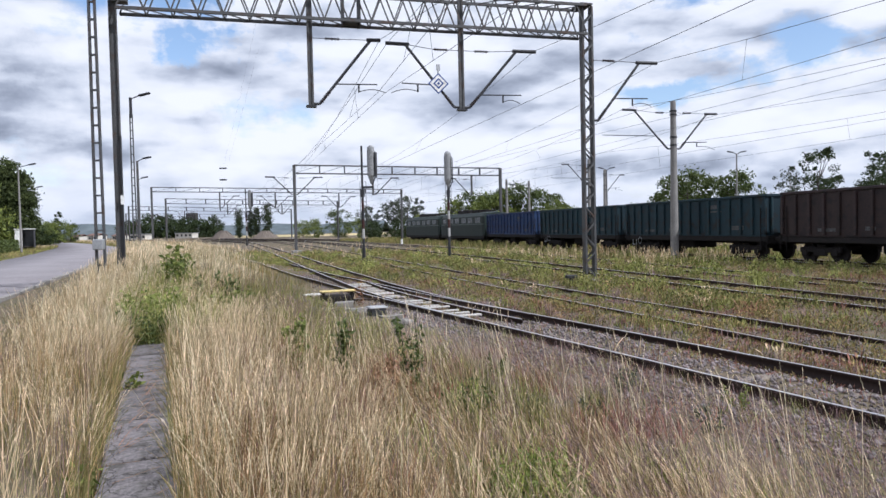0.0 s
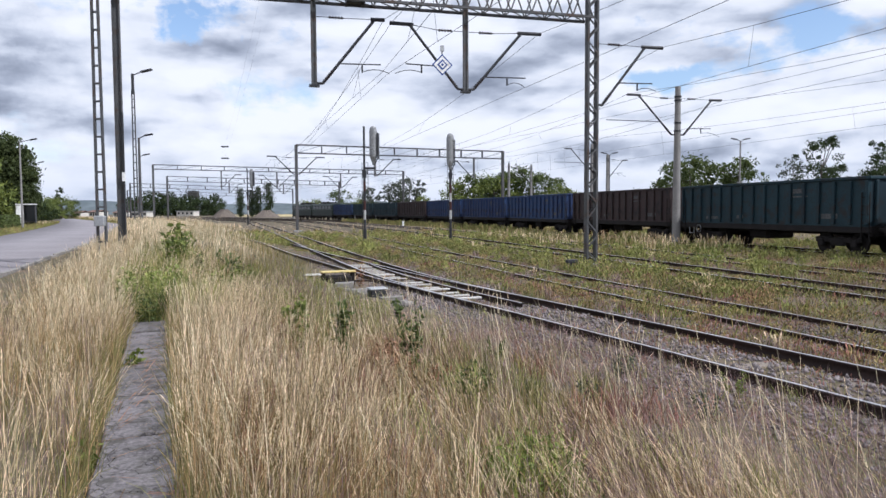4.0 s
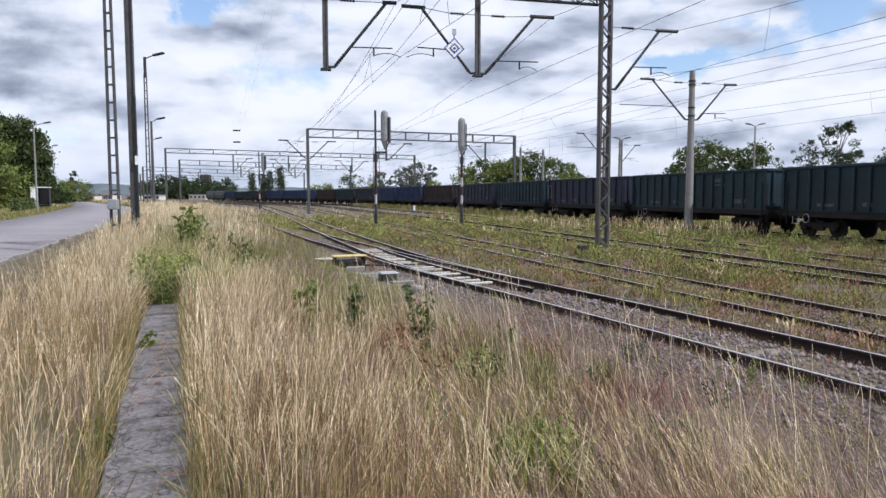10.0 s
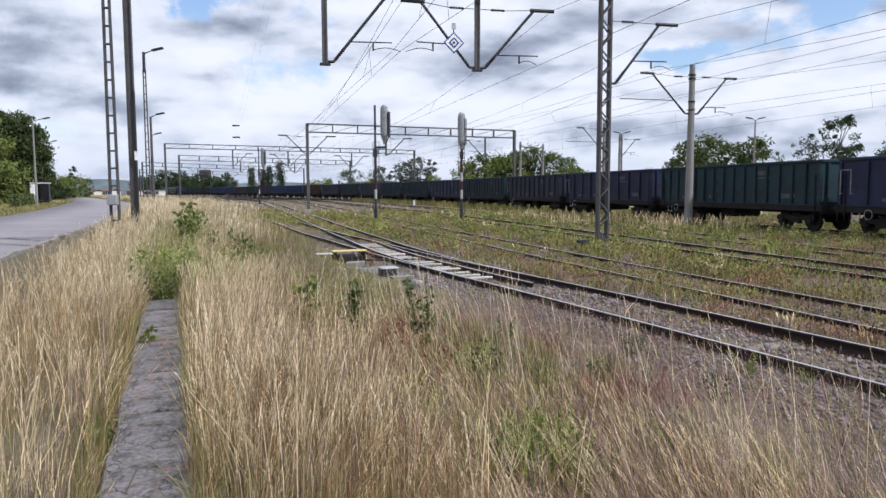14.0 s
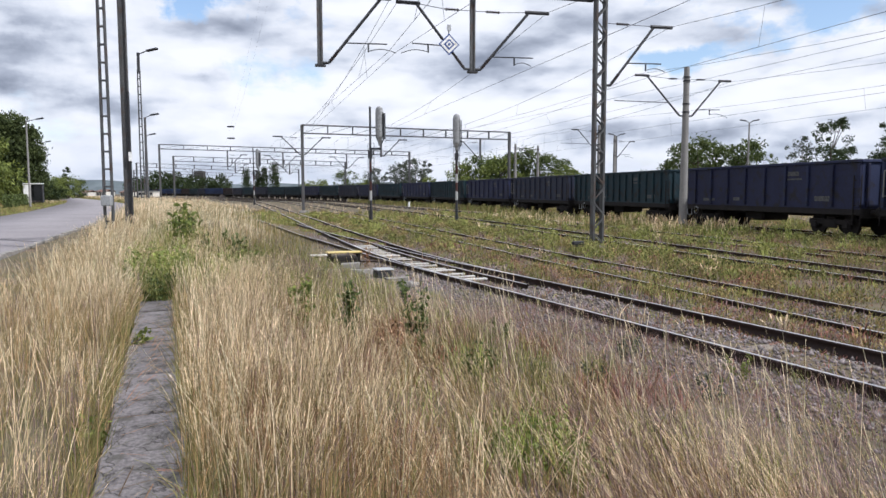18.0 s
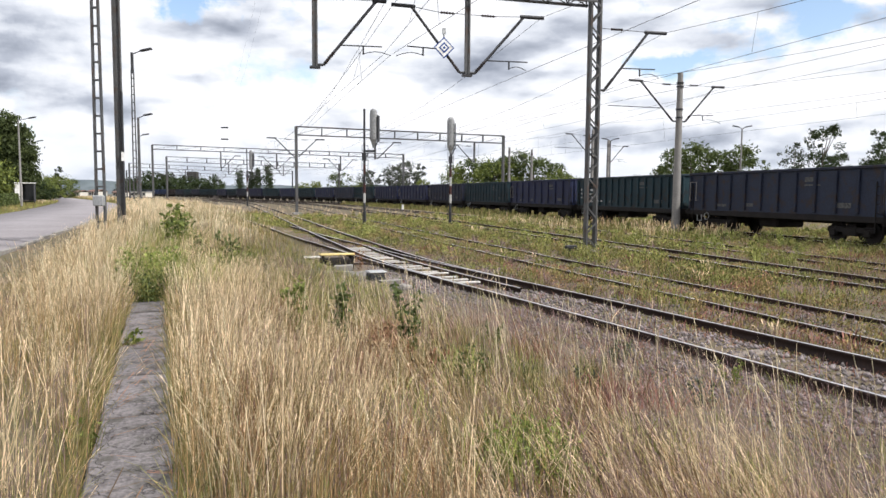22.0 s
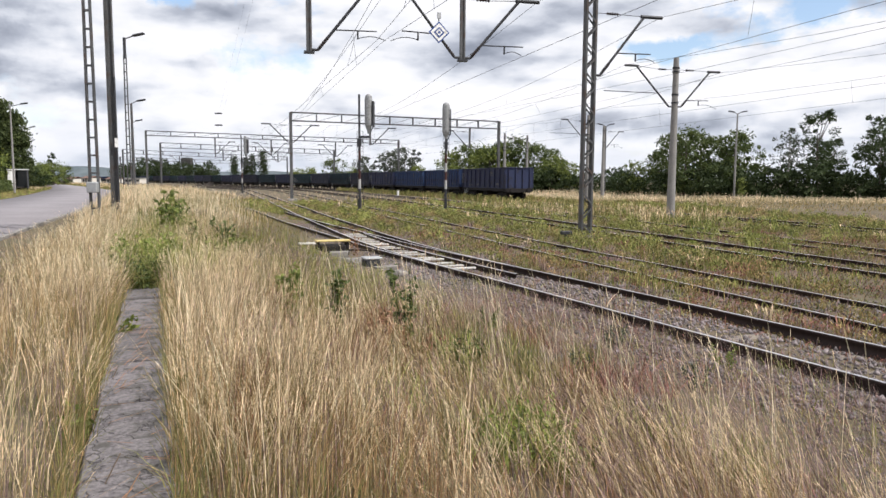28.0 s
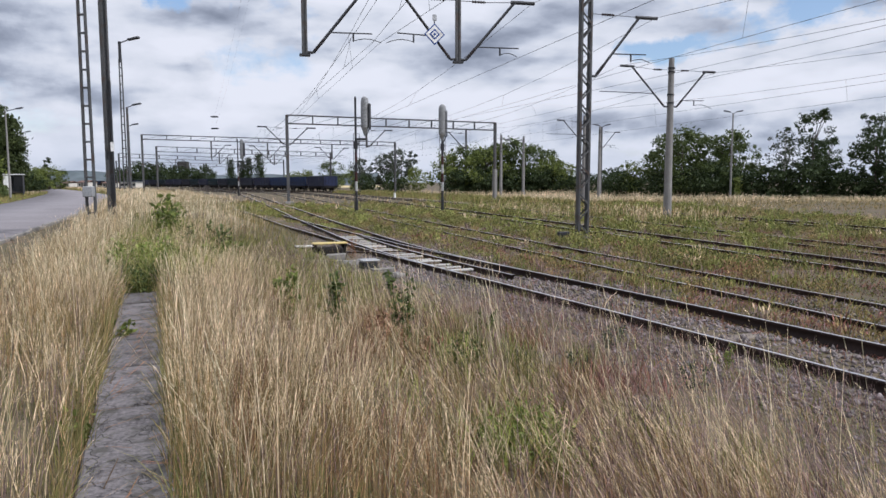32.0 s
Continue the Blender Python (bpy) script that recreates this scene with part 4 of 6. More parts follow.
for x, y, a, b, h, g in ((-2.75, 17.9, 0.5, 0.34, 0.2, 10), (-2.2, 17.2, 0.62, 0.3, 0.16, 35), (-2.35, 16.55, 0.4, 0.3, 0.14, -15), (-1.35, 15.7, 0.55, 0.28, 0.13, 25), (-1.0, 15.0, 0.36, 0.26, 0.12, 60)):
    bm = box(B(), (a, b, h), (0, 0, 0), bevel=0.025)
    for v in bm.verts:
        v.co += Vector((rb.uniform(-0.03, 0.03), rb.uniform(-0.03, 0.03), rb.uniform(-0.015, 0.015)))
    solo("concrete_block", bm, M_KERB, "broken grey concrete block lying beside the points", "concrete block", "blocks beside the points", m=pose(x, y, float(ground_z(x, y)) + h / 2 - 0.03, rb.uniform(-4, 4), rb.uniform(-5, 5), g))
dw = thing("ground_marker", pose(4.22, 23.8, 0.0, 0, 0, 20), "low black ground marker beside the siding", "marker")
part("post", box(B(), (0.08, 0.08, 0.32), (0, 0, 0.12)), M_DARK, dw)
part("cap", box(B(), (0.42, 0.16, 0.12), (0, 0, 0.32), bevel=0.02), M_DARK, dw)
fm = thing("fouling_marker", pose(-6.05, 89.6, 0.0), "small white painted fouling marker between tracks", "marker")
part("post", tube(B(), (0, 0, -0.1), (0, 0, 0.75), 0.14, 10), M_WHITE, fm)
part("base", tube(B(), (0, 0, -0.1), (0, 0, 0.12), 0.2, 10), M_CONC, fm)


# ---- train ----
def paint_wagon(key, ribs):
    w = thing("freight_wagon", (0, 0, 0), {"navy": "dark navy blue open freight wagon, grimy", "blue": "faded blue open freight wagon, grimy", "teal": "dark teal green open freight wagon, grimy",
              "brown": "rust brown open freight wagon, grimy", "slate": "dark slate grey open freight wagon, rusty"}[key], "freight wagon", "wagons of the freight train")
    L, W, z0, z1 = 12.9, 2.84, 1.18, 3.2
    pt = PAINT[key]
    for s in (-1, 1):
        part("side_wall", box(B(), (L, 0.06, z1 - z0), (0, s * (W / 2 - 0.03), (z0 + z1) / 2)), pt, w)
        part("end_wall", box(B(), (0.06, W - 0.12, z1 - z0), (s * (L / 2 - 0.03), 0, (z0 + z1) / 2)), pt, w)
    part("floor_plate", box(B(), (L - 0.12, W - 0.12, 0.08), (0, 0, z0 + 0.04)), M_TYRE, w)
    rib = mesh_of(box(B(), (0.15, 0.11, z1 - z0 - 0.2), (0, 0, 0), bevel=0.02), pt, "side_rib")
    for s in (-1, 1):
        part("top_rail", box(B(), (L + 0.1, 0.14, 0.13), (0, s * (W / 2 + 0.01), z1), bevel=0.02), pt, w)
        part("side_sill", box(B(), (L + 0.2, 0.1, 0.3), (0, s * (W / 2 - 0.05), z0 - 0.1), bevel=0.02), M_TYRE, w)
        for i in range(ribs):
            x = -L / 2 + 0.08 + i * (L - 0.16) / (ribs - 1)
            o = part("side_rib", rib, None, w)
            o.matrix_basis = pose(x, s * (W / 2 + 0.045), (z0 + z1) / 2)
    erib = mesh_of(box(B(), (0.11, 0.13, z1 - z0 - 0.2), (0, 0, 0), bevel=0.02), pt, "end_rib")
    for s in (-1, 1):
        part("end_rail", box(B(), (0.14, W + 0.14, 0.13), (s * (L / 2 + 0.01), 0, z1), bevel=0.02), pt, w)
        for i in range(4):
            o = part("end_rib", erib, None, w)
            o.matrix_basis = pose(s * (L / 2 + 0.045), -W / 2 + 0.3 + i * (W - 0.6) / 3, (z0 + z1) / 2)
        part("headstock", box(B(), (0.18, 2.6, 0.4), (s * 6.38, 0, 1.02), bevel=0.02), M_TYRE, w)
        for q in (-0.87, 0.87):
            bm = B()
            tube(bm, (s * 6.4, q, 1.05), (s * 6.85, q, 1.05), 0.1, 10)
            tube(bm, (s * 6.85, q, 1.05), (s * 6.97, q, 1.05), 0.24, 14)
            part("buffer", bm, M_TYRE, w)
        bm = B()
        for q in range(5):
            bar(bm, (s * 6.3 - 0.2, 1.47, 1.0 + q * 0.35), (s * 6.3 + 0.2, 1.47, 1.0 + q * 0.35), 0.03, 0.03)
        for q in (-0.2, 0.2):
            bar(bm, (s * 6.3 + q, 1.46, 0.55), (s * 6.3 + q, 1.46, 2.6), 0.03, 0.03)
        part("end_ladder", bm, M_TYRE, w)
    if key in ("navy", "slate"):
        bm = B()
        for q in (-0.28, 0.28):
            bar(bm, (6.0 + q, W / 2 + 0.13, 1.7), (6.0 + q, W / 2 + 0.13, 2.75), 0.035, 0.035)
        bar(bm, (5.72, W / 2 + 0.13, 2.75), (6.28, W / 2 + 0.13, 2.75), 0.035, 0.035)
        for q in (5.72, 6.28):
            bar(bm, (q, W / 2, 1.75), (q, W / 2 + 0.13, 1.75), 0.03, 0.03)
        part("grab_rail", bm, M_CONC, w, "pale bent grab rail beside the end steps")
    if key in ("navy", "slate", "teal"):
        bm = B()
        for q in (-0.2, 0.2):
            bar(bm, (5.55 + q, W / 2 - 0.02, 0.62), (5.55 + q, W / 2 - 0.02, 1.0), 0.03, 0.03)
        bar(bm, (5.35, W / 2 - 0.02, 0.62), (5.75, W / 2 - 0.02, 0.62), 0.12, 0.03)
        part("step", bm, M_GALV, w, "pale steel step hung below the sill")
        ring = [(4.85 + 0.2 * math.cos(q * 0.3927), W / 2 + 0.02, 0.88 + 0.2 * math.sin(q * 0.3927)) for q in range(17)]
        part("brake_wheel", rope(B(), ring, 0.014), M_GALV, w, "pale hand-brake wheel")
    part("centre_sill", box(B(), (12.6, 0.5, 0.4), (0, 0, 0.98)), M_TYRE, w)
    part("brake_gear", box(B(), (1.4, 1.6, 0.5), (0.8, 0, 0.72), bevel=0.1), M_TYRE, w)
    for x, z, a, h in ((-4.4, 1.62, 0.9, 0.22), (-2.6, 2.75, 0.7, 0.2), (-2.7, 2.5, 0.9, 0.07), (1.4, 1.55, 0.5, 0.16), (3.7, 1.5, 1.0, 0.14)):
        for s in (-1, 1):
            part("marking", box(B(), (a, 0.012, h), (x, s * (W / 2 + 0.008), z)), M_MARK, w, "faded stencil marking")
    wheel = B()
    tube(wheel, (0, -0.07, 0), (0, 0.07, 0), 0.46, 20)
    wheel = mesh_of(wheel, M_TYRE, "wheel")
    for x in (-4.5, 4.5):
        fb = B()
        for s in (-1, 1):
            box(fb, (2.4, 0.14, 0.24), (x, s * 1.02, 0.6), bevel=0.03)
            box(fb, (0.75, 0.18, 0.38), (x, s * 1.02, 0.52), bevel=0.05)
            for ax in (-0.9, 0.9):
                box(fb, (0.34, 0.22, 0.34), (x + ax, s * 1.03, 0.48), bevel=0.04)
        box(fb, (0.5, 2.0, 0.3), (x, 0, 0.66))
        b = part("bogie", fb, M_TYRE, w)
        for ax in (-0.9, 0.9):
            for s in (-1, 1):
                o = part("wheel", wheel, None, b)
                o.matrix_basis = pose(x + ax, s * 0.76, 0.46)
    return w


def paint_loco():
    e = thing("locomotive_unit", (0, 0, 0), "dark green electric locomotive unit, grimy", "locomotive", "units of the locomotive")
    L, W = 14.8, 2.95
    bm = B()
    pr = [(-W / 2, 1.0), (-W / 2, 3.12), (-W / 2 + 0.35, 3.5), (0, 3.62), (W / 2 - 0.35, 3.5), (W / 2, 3.12), (W / 2, 1.0)]
    rings = []
    for x, k in ((-L / 2, 0.94), (-L / 2 + 0.5, 1.0), (L / 2 - 0.5, 1.0), (L / 2, 0.94)):
        rings.append([bm.verts.new((x, q * k, z if z < 2 else 2 + (z - 2) * (k + 0.02))) for q, z in pr])
    for a, b in zip(rings[:-1], rings[1:]):
        for i in range(len(pr)):
            j = (i + 1) % len(pr)
            bm.faces.new((a[i], a[j], b[j], b[i]))
    bm.faces.new(rings[0])
    bm.faces.new(rings[-1][::-1])
    bmesh.ops.recalc_face_normals(bm, faces=bm.faces)
    part("body", bm, M_LOCO, e)
    for s in (-1, 1):
        part("pale_band", box(B(), (L - 0.4, 0.02, 0.07), (0, s * (W / 2 + 0.008), 2.3)), M_LOCO_BAND, e, "pale green stripe")
        for x in (-5.6, -3.2, -1.2, 1.2, 3.2, 5.6):
            part("side_window", box(B(), (1.5, 0.03, 0.6), (x, s * (W / 2 + 0.006), 2.72), bevel=0.008), M_GLASS, e)
        for x in (-6.7, 6.7):
            part("cab_door", box(B(), (0.62, 0.03, 2.0), (x, s * (W / 2 - 0.005), 2.15), bevel=0.008), M_LOCO, e)
        part("underframe_skirt", box(B(), (L - 0.2, 0.1, 0.4), (0, s * (W / 2 - 0.06), 0.95)), M_TYRE, e)
    for s in (-1, 1):
        for q in (-0.7, 0.7):
            part("front_window", box(B(), (0.03, 0.9, 0.7), (s * (L / 2 + 0.006), q, 2.8), bevel=0.008), M_GLASS, e)
        for q in (-0.9, 0.9):
            part("headlight", tube(B(), (s * (L / 2), q, 1.5), (s * (L / 2 + 0.08), q, 1.5), 0.13, 12), M_GALV, e)
            bm = B()
            tube(bm, (s * L / 2, q, 1.05), (s * (L / 2 + 0.5), q, 1.05), 0.11, 10)
            tube(bm, (s * (L / 2 + 0.5), q, 1.05), (s * (L / 2 + 0.6), q, 1.05), 0.24, 14)
            part("buffer", bm, M_TYRE, e)
    part("roof_box", box(B(), (3.6, 1.6, 0.42), (1.0, 0, 3.76), bevel=0.05), M_TYRE, e)
    part("roof_box", box(B(), (2.4, 1.5, 0.36), (-3.0, 0, 3.74), bevel=0.05), M_TYRE, e)
    bm = B()
    for q in (-0.6, 0.6):
        bar(bm, (4.0, q, 3.7), (5.6, q * 0.8, 4.0), 0.05, 0.05)
        bar(bm, (5.6, q * 0.8, 4.0), (4.4, q * 0.7, 4.2), 0.04, 0.04)
    bar(bm, (4.4, -0.9, 4.22), (4.4, 0.9, 4.22), 0.06, 0.05)
    part("pantograph", bm, M_DARK, e)
    wheel = B()
    tube(wheel, (0, -0.07, 0), (0, 0.07, 0), 0.62, 20)
    wheel = mesh_of(wheel, M_TYRE, "wheel")
    for x in (-4.3, 4.3):
        fb = B()
        for s in (-1, 1):
            box(fb, (4.2, 0.16, 0.3), (x, s * 1.05, 0.72), bevel=0.04)
            for ax in (-1.5, 1.5):
                box(fb, (0.5, 0.24, 0.45), (x + ax, s * 1.06, 0.6), bevel=0.05)
        box(fb, (1.0, 2.0, 0.4), (x, 0, 0.7))
        b = part("bogie", fb, M_TYRE, e)
        for ax in (-1.5, 1.5):
            for s in (-1, 1):
                o = part("wheel", wheel, None, b)
                o.matrix_basis = pose(x + ax, s * 0.78, 0.62)
    return e


TRAIN_S = np.concatenate([[0], np.cumsum(np.hypot(*np.diff(WAY["train"], axis=0).T))])
S_ZERO = TRAIN_S[np.argmin(np.abs(WAY["train"][:, 1] - 30.5))]        # the arc's zero: beside y = 30.5
WAGON, WAGONS = 14.04, 41
HEAD0, SPEED, PULL = 45.25, 19.46, 0.06     # rear of the locomotive past that zero; m/s; m/s2


def train_pose(s):
    w = WAY["train"]
    s = s + S_ZERO
    x, y = np.interp(s, TRAIN_S, w[:, 0]), np.interp(s, TRAIN_S, w[:, 1])
    x2, y2 = np.interp(s + 4.5, TRAIN_S, w[:, 0]), np.interp(s + 4.5, TRAIN_S, w[:, 1])
    x1, y1 = np.interp(s - 4.5, TRAIN_S, w[:, 0]), np.interp(s - 4.5, TRAIN_S, w[:, 1])
    return pose((x1 + x2) / 2, (y1 + y2) / 2, RAIL_Z, 0, 0, math.degrees(math.atan2(y2 - y1, x2 - x1)))


wagons = []
protos = {k: paint_wagon(k, n) for k, n in (("navy", 10), ("blue", 16), ("teal", 16), ("brown", 16), ("slate", 12))}
used = set()
ORDER = ("blue teal teal brown blue blue blue brown teal slate blue blue brown slate teal slate teal teal navy teal slate "
         "navy teal navy teal navy slate teal navy navy slate teal navy teal slate teal slate navy blue blue navy").split()
for i in range(WAGONS):
    key = ORDER[i]
    wagons.append((copy_thing(protos[key], Matrix()) if key in used else protos[key], -(i + 0.5) * WAGON))
    used.add(key)
# faded spray paint on the side of one wagon, as plain bars
for x, z, a, h in ((5.3, 2.4, 1.3, 0.16), (3.9, 2.36, 1.2, 0.14), (5.5, 2.1, 0.8, 0.12), (4.4, 2.08, 1.1, 0.12), (5.2, 1.8, 1.4, 0.1), (3.8, 1.82, 0.9, 0.12), (4.9, 1.52, 1.6, 0.1), (3.1, 1.58, 0.9, 0.09)):
    part("paint_bar", box(B(), (a, 0.008, h), (x, 1.432, z)), M_BAND, wagons[33][0], "faded white bar of spray paint")
tagged(wagons[33][0], "dark teal freight wagon with faded white spray-paint bars")
loco = paint_loco()
units = [(loco, 7.85), (copy_thing(loco, Matrix()), 23.4)]


# ---- trees ----
def leaf_mesh(name, centres, size, rs, material, flat=0.5):
    n = len(centres)
    a = rs.normal(0, 1, (n, 3))
    a /= np.linalg.norm(a, axis=1)[:, None]
    b = np.cross(a, rs.normal(0, 1, (n, 3)))
    b /= np.linalg.norm(b, axis=1)[:, None]
    s = size * rs.uniform(0.6, 1.4, n)[:, None]
    v = np.stack([centres - a * s, centres - b * s * flat, centres + a * s, centres + b * s * flat], 1).reshape(-1, 3)
    return raw_mesh(name, v, np.arange(n * 4).reshape(-1, 4), material)


def crown_points(rs, n, h0, h1, r, lumps, cone=0.0, hole=0.35, fat=1.0):
    """Leaf places in lumps that fill a crown between two heights."""
    cs = []
    for _ in range(lumps):
        u = rs.rand()
        z = h0 + (h1 - h0) * u
        rad = r * (math.sin(math.pi * min(0.98, 0.12 + 0.8 * u)) ** 0.7 if not cone else (1 - u) ** 0.7 + 0.12) * math.sqrt(rs.rand())
        t = rs.rand() * 6.283
        if not cone and rs.rand() < 0.22:
            rad, z = rad * 1.1 + 0.06 * r, z * 1.03
            cs.append((rad * math.cos(t), rad * math.sin(t), z, fat * r * rs.uniform(0.08, 0.18)))
            continue
        cs.append((rad * math.cos(t), rad * math.sin(t), z, fat * r * rs.uniform(0.2, 0.42) * (1 if not cone else 0.7)))
    cs = np.array(cs)
    k = rs.randint(0, lumps, n)
    d = rs.normal(0, 1, (n, 3))
    d /= np.linalg.norm(d, axis=1)[:, None]
    d *= (hole + (1 - hole) * rs.rand(n) ** 0.5)[:, None]
    d *= (0.75 + 0.6 * rs.rand(n) ** 3)[:, None]
    p = cs[k, :3] + d * cs[k, 3:4] * np.array([1.15, 1.15, 0.9])
    p[:, 2] = np.maximum(p[:, 2], 0.1)
    return p, cs


def make_tree(name, h, r, kind, seed, label, leaves=2600, size=0.2, low=0.25, cone=0.0, bark=None, lumps=46, fat=1.0):
    rs = np.random.RandomState(seed)
    t = thing(name, (0, 0, 0), label, "tree" if name == "tree" else "bush", "trees round the yard")
    p, cs = crown_points(rs, leaves, h * low, h * 0.97, r, lumps, cone, fat=fat)
    bm = B()
    top = Vector((rs.normal(0, 0.15), rs.normal(0, 0.15), h * 0.72))
    tube(bm, (0, 0, -0.2), top * 0.5, 0.032 * h * 0.6, 9, 0.022 * h * 0.6)
    tube(bm, top * 0.5, top, 0.022 * h * 0.6, 8, 0.006 * h)
    part("trunk", bm, bark or M_BARK, t)
    for c in cs[:: max(1, lumps // 6)]:
        z = min(c[2] * 0.75, h * 0.6)
        part("limb", tube(B(), top * (z / max(0.1, top.z)), Vector(c[:3]), 0.007 * h, 6, 0.002 * h), bark or M_BARK, t)
    part("crown", leaf_mesh("crown", p, size, rs, LEAF[kind]), None, t)
    return t


TREES = {
    "broad": make_tree("tree", 9.0, 4.4, "mid", 1, "broad leafy deciduous tree behind the tracks", 5600, 0.19, 0.06, lumps=90, fat=0.8),
    "dark": make_tree("tree", 10.5, 3.4, "dark", 2, "tall dark deciduous tree with ragged crown", 3800, 0.19, 0.12, lumps=60, fat=0.85),
    "thin": make_tree("tree", 8.8, 2.6, "grey", 3, "thin sparse tree with gaps in its crown", 1100, 0.15, 0.2, lumps=60, fat=0.7, bark=M_BIRCH),
    "poplar": make_tree("tree", 11, 1.35, "dark", 4, "slim dark poplar far beyond the yard", 3600, 0.2, 0.03, lumps=110, fat=2.2),
    "bush": make_tree("bush", 3.6, 3.0, "dark", 5, "dense dark green thicket along the yard edge", 2600, 0.2, 0.02, lumps=40),
    "light": make_tree("tree", 6.5, 3.6, "bright", 6, "light green leafy tree beyond the tracks", 3000, 0.2, 0.05),
    "round": make_tree("tree", 9.0, 3.2, "grey", 7, "round-headed dark tree on a bare trunk", 2200, 0.22, 0.42, lumps=40),
    "wall": make_tree("tree", 13.0, 3.3, "wood", 9, "tall dense dark roadside tree, leafy to the ground", 12000, 0.25, 0.02, lumps=190, fat=1.35),
    "ragged": make_tree("tree", 10.8, 3.7, "dark", 12, "tall ragged dark tree with gaps between its boughs", 3000, 0.17, 0.04, lumps=46, fat=0.62),
    "fir": make_tree("tree", 9.0, 2.0, "dark", 8, "dark pointed conifer beside the far road", 2200, 0.2, 0.05, cone=1.0),
}
PLANTED = set()


def plant(kind, x, y, h=None, wide=1.0, z=0.0):
    base = TREES[kind]
    own = {"broad": 9.0, "dark": 10.5, "thin": 8.8, "poplar": 11, "bush": 3.6, "light": 6.5, "round": 9.0, "fir": 9.0, "wall": 13.0, "ragged": 10.8}[kind]
    s = (h or own) / own
    m = Matrix.Translation((x, y, z)) @ Matrix.Rotation(radians((x * 37 + y * 53) % 360), 4, "Z")
    ob = copy_thing(base, m) if kind in PLANTED else base
    PLANTED.add(kind)
    ob.matrix_basis = m @ Matrix.Diagonal((s * wide, s * wide, s, 1))
    return ob


for row in [("broad", 31.8, 92, 9.0), ("broad", 38.9, 94, 8.9), ("broad", 35.2, 96, 8.4), ("broad", 32.0, 98, 6.8), ("broad", 41.5, 98, 7.6), ("dark", 50, 92, 7.0), ("ragged", 56, 89, 10.8), ("ragged", 52.5, 94, 8.0), ("broad", 15, 124, 8.6), ("broad", 9.8, 129, 8.8), ("light", 20, 124, 6.4), ("broad", 6.6, 131, 8.4), ("thin", 43.5, 88, 8.6), ("thin", 45.5, 92, 7.8), ("ragged", 48.5, 90, 11.3), ("dark", 51.5, 82, 8.8), ("broad", 56, 80, 8.6), ("dark", 61, 77, 9.5), ("broad", 66, 74, 9),
            ("light", 28, 100, 4.8), ("bush", 28, 112, 3.8, 1.2), ("bush", 24, 118, 3.4), ("light", 22, 122, 5.2), ("broad", 17.5, 126, 8.6), ("broad", 12.5, 126, 9.8), ("light", 8.2, 124, 8.0), ("broad", 4.5, 128, 8.6), ("light", 1.0, 128, 7.2),
            ("round", -8.5, 150, 9.2), ("round", -12, 154, 8.4), ("round", -17, 150, 7.2), ("light", -6, 146, 5.0), ("bush", -10, 145, 3.6), ("bush", -16, 146, 3.4), ("light", -26.4, 202, 5.6), ("broad", -32.4, 204, 8.2), ("light", -39.6, 204, 5.4), ("light", -44, 209, 5.2),
            ("poplar", -77, 253, 10.8), ("poplar", -73.1, 255, 10.3), ("poplar", -70.7, 254, 11.4), ("poplar", -66.5, 253, 13.0),
            ("bush", -168, 362, 8.6, 0.8), ("bush", -156, 360, 11.4), ("bush", -147, 358, 11.0, 0.9), ("bush", -138.5, 360, 9.6), ("bush", -130, 360, 8.8, 0.9), ("bush", -123, 361, 10.2, 0.55), 
            ("wall", -68.5, 101, 13.8, 1.0, 0.3), ("wall", -72.8, 104, 14.4, 1.1, 0.3), ("wall", -79, 100, 14.0, 1.2, 0.3), ("wall", -70, 108, 12.6, 1.0, 0.3), ("wall", -66.0, 102, 13.4, 0.9, 0.3), ("wall", -64.0, 103, 11.6, 0.75, 0.3), ("wall", -75, 99, 14, 1.1, 0.3), ("light", -62.8, 92, 8.6, 0.85, 0.3), ("light", -66.8, 92, 11.0, 0.9, 0.3),
            ("light", -86, 146, 3.6, 1, 0.3), ("broad", -90, 152, 4.6, 1, 0.3), ("fir", -101, 178, 8.5, 1, 0.3), ("light", -96, 165, 5.2, 1, 0.3), ("light", -108, 185, 5.5, 1, 0.3), ("light", -99.5, 176, 5.6, 1.0, 0.3), ("broad", -104.5, 190, 5.4, 0.9, 0.3), ("bush", -86, 145, 3.4, 1, 0.3)]:
    plant(*row)
for i, (x, y) in enumerate([(29, 93), (33, 91), (36.5, 92), (40, 90), (43, 88.5), (46, 86.5), (49, 84), (52.5, 82), (56, 79), (60, 77), (64, 74), (69, 71), (26, 100), (3, 124), (7, 123), (11, 123), (15, 122.5), (19, 122)]):
    plant("bush", x, y, 3.2 + 0.5 * (i % 3), 1.05)


# ---- across the road and the far end ----
sh = thing("bus_shelter", pose(-59.2, 96, BANK, 0, 0, 24), "small bus shelter with pale panels beside the road", "bus shelter")
part("roof", box(B(), (2.5, 1.6, 0.12), (0, 0, 2.95), bevel=0.03), M_WHITE, sh)
part("rear_wall", box(B(), (2.3, 0.08, 2.5), (0, 0.7, 1.6)), M_GLASS, sh)
for s in (-1, 1):
    part("side_panel", box(B(), (0.08 if s > 0 else 0.9, 1.3 if s > 0 else 0.08, 2.4), (1.1 if s > 0 else -0.72, 0.05 if s > 0 else -0.68, 1.6)), M_DARK if s > 0 else M_WHITE, sh)
    part("post", box(B(), (0.08, 0.08, 2.9), (s * 1.1, -0.65, 1.45)), M_DARK, sh)
part("bench", box(B(), (1.8, 0.4, 0.08), (0, 0.4, 0.5)), M_BARK, sh)
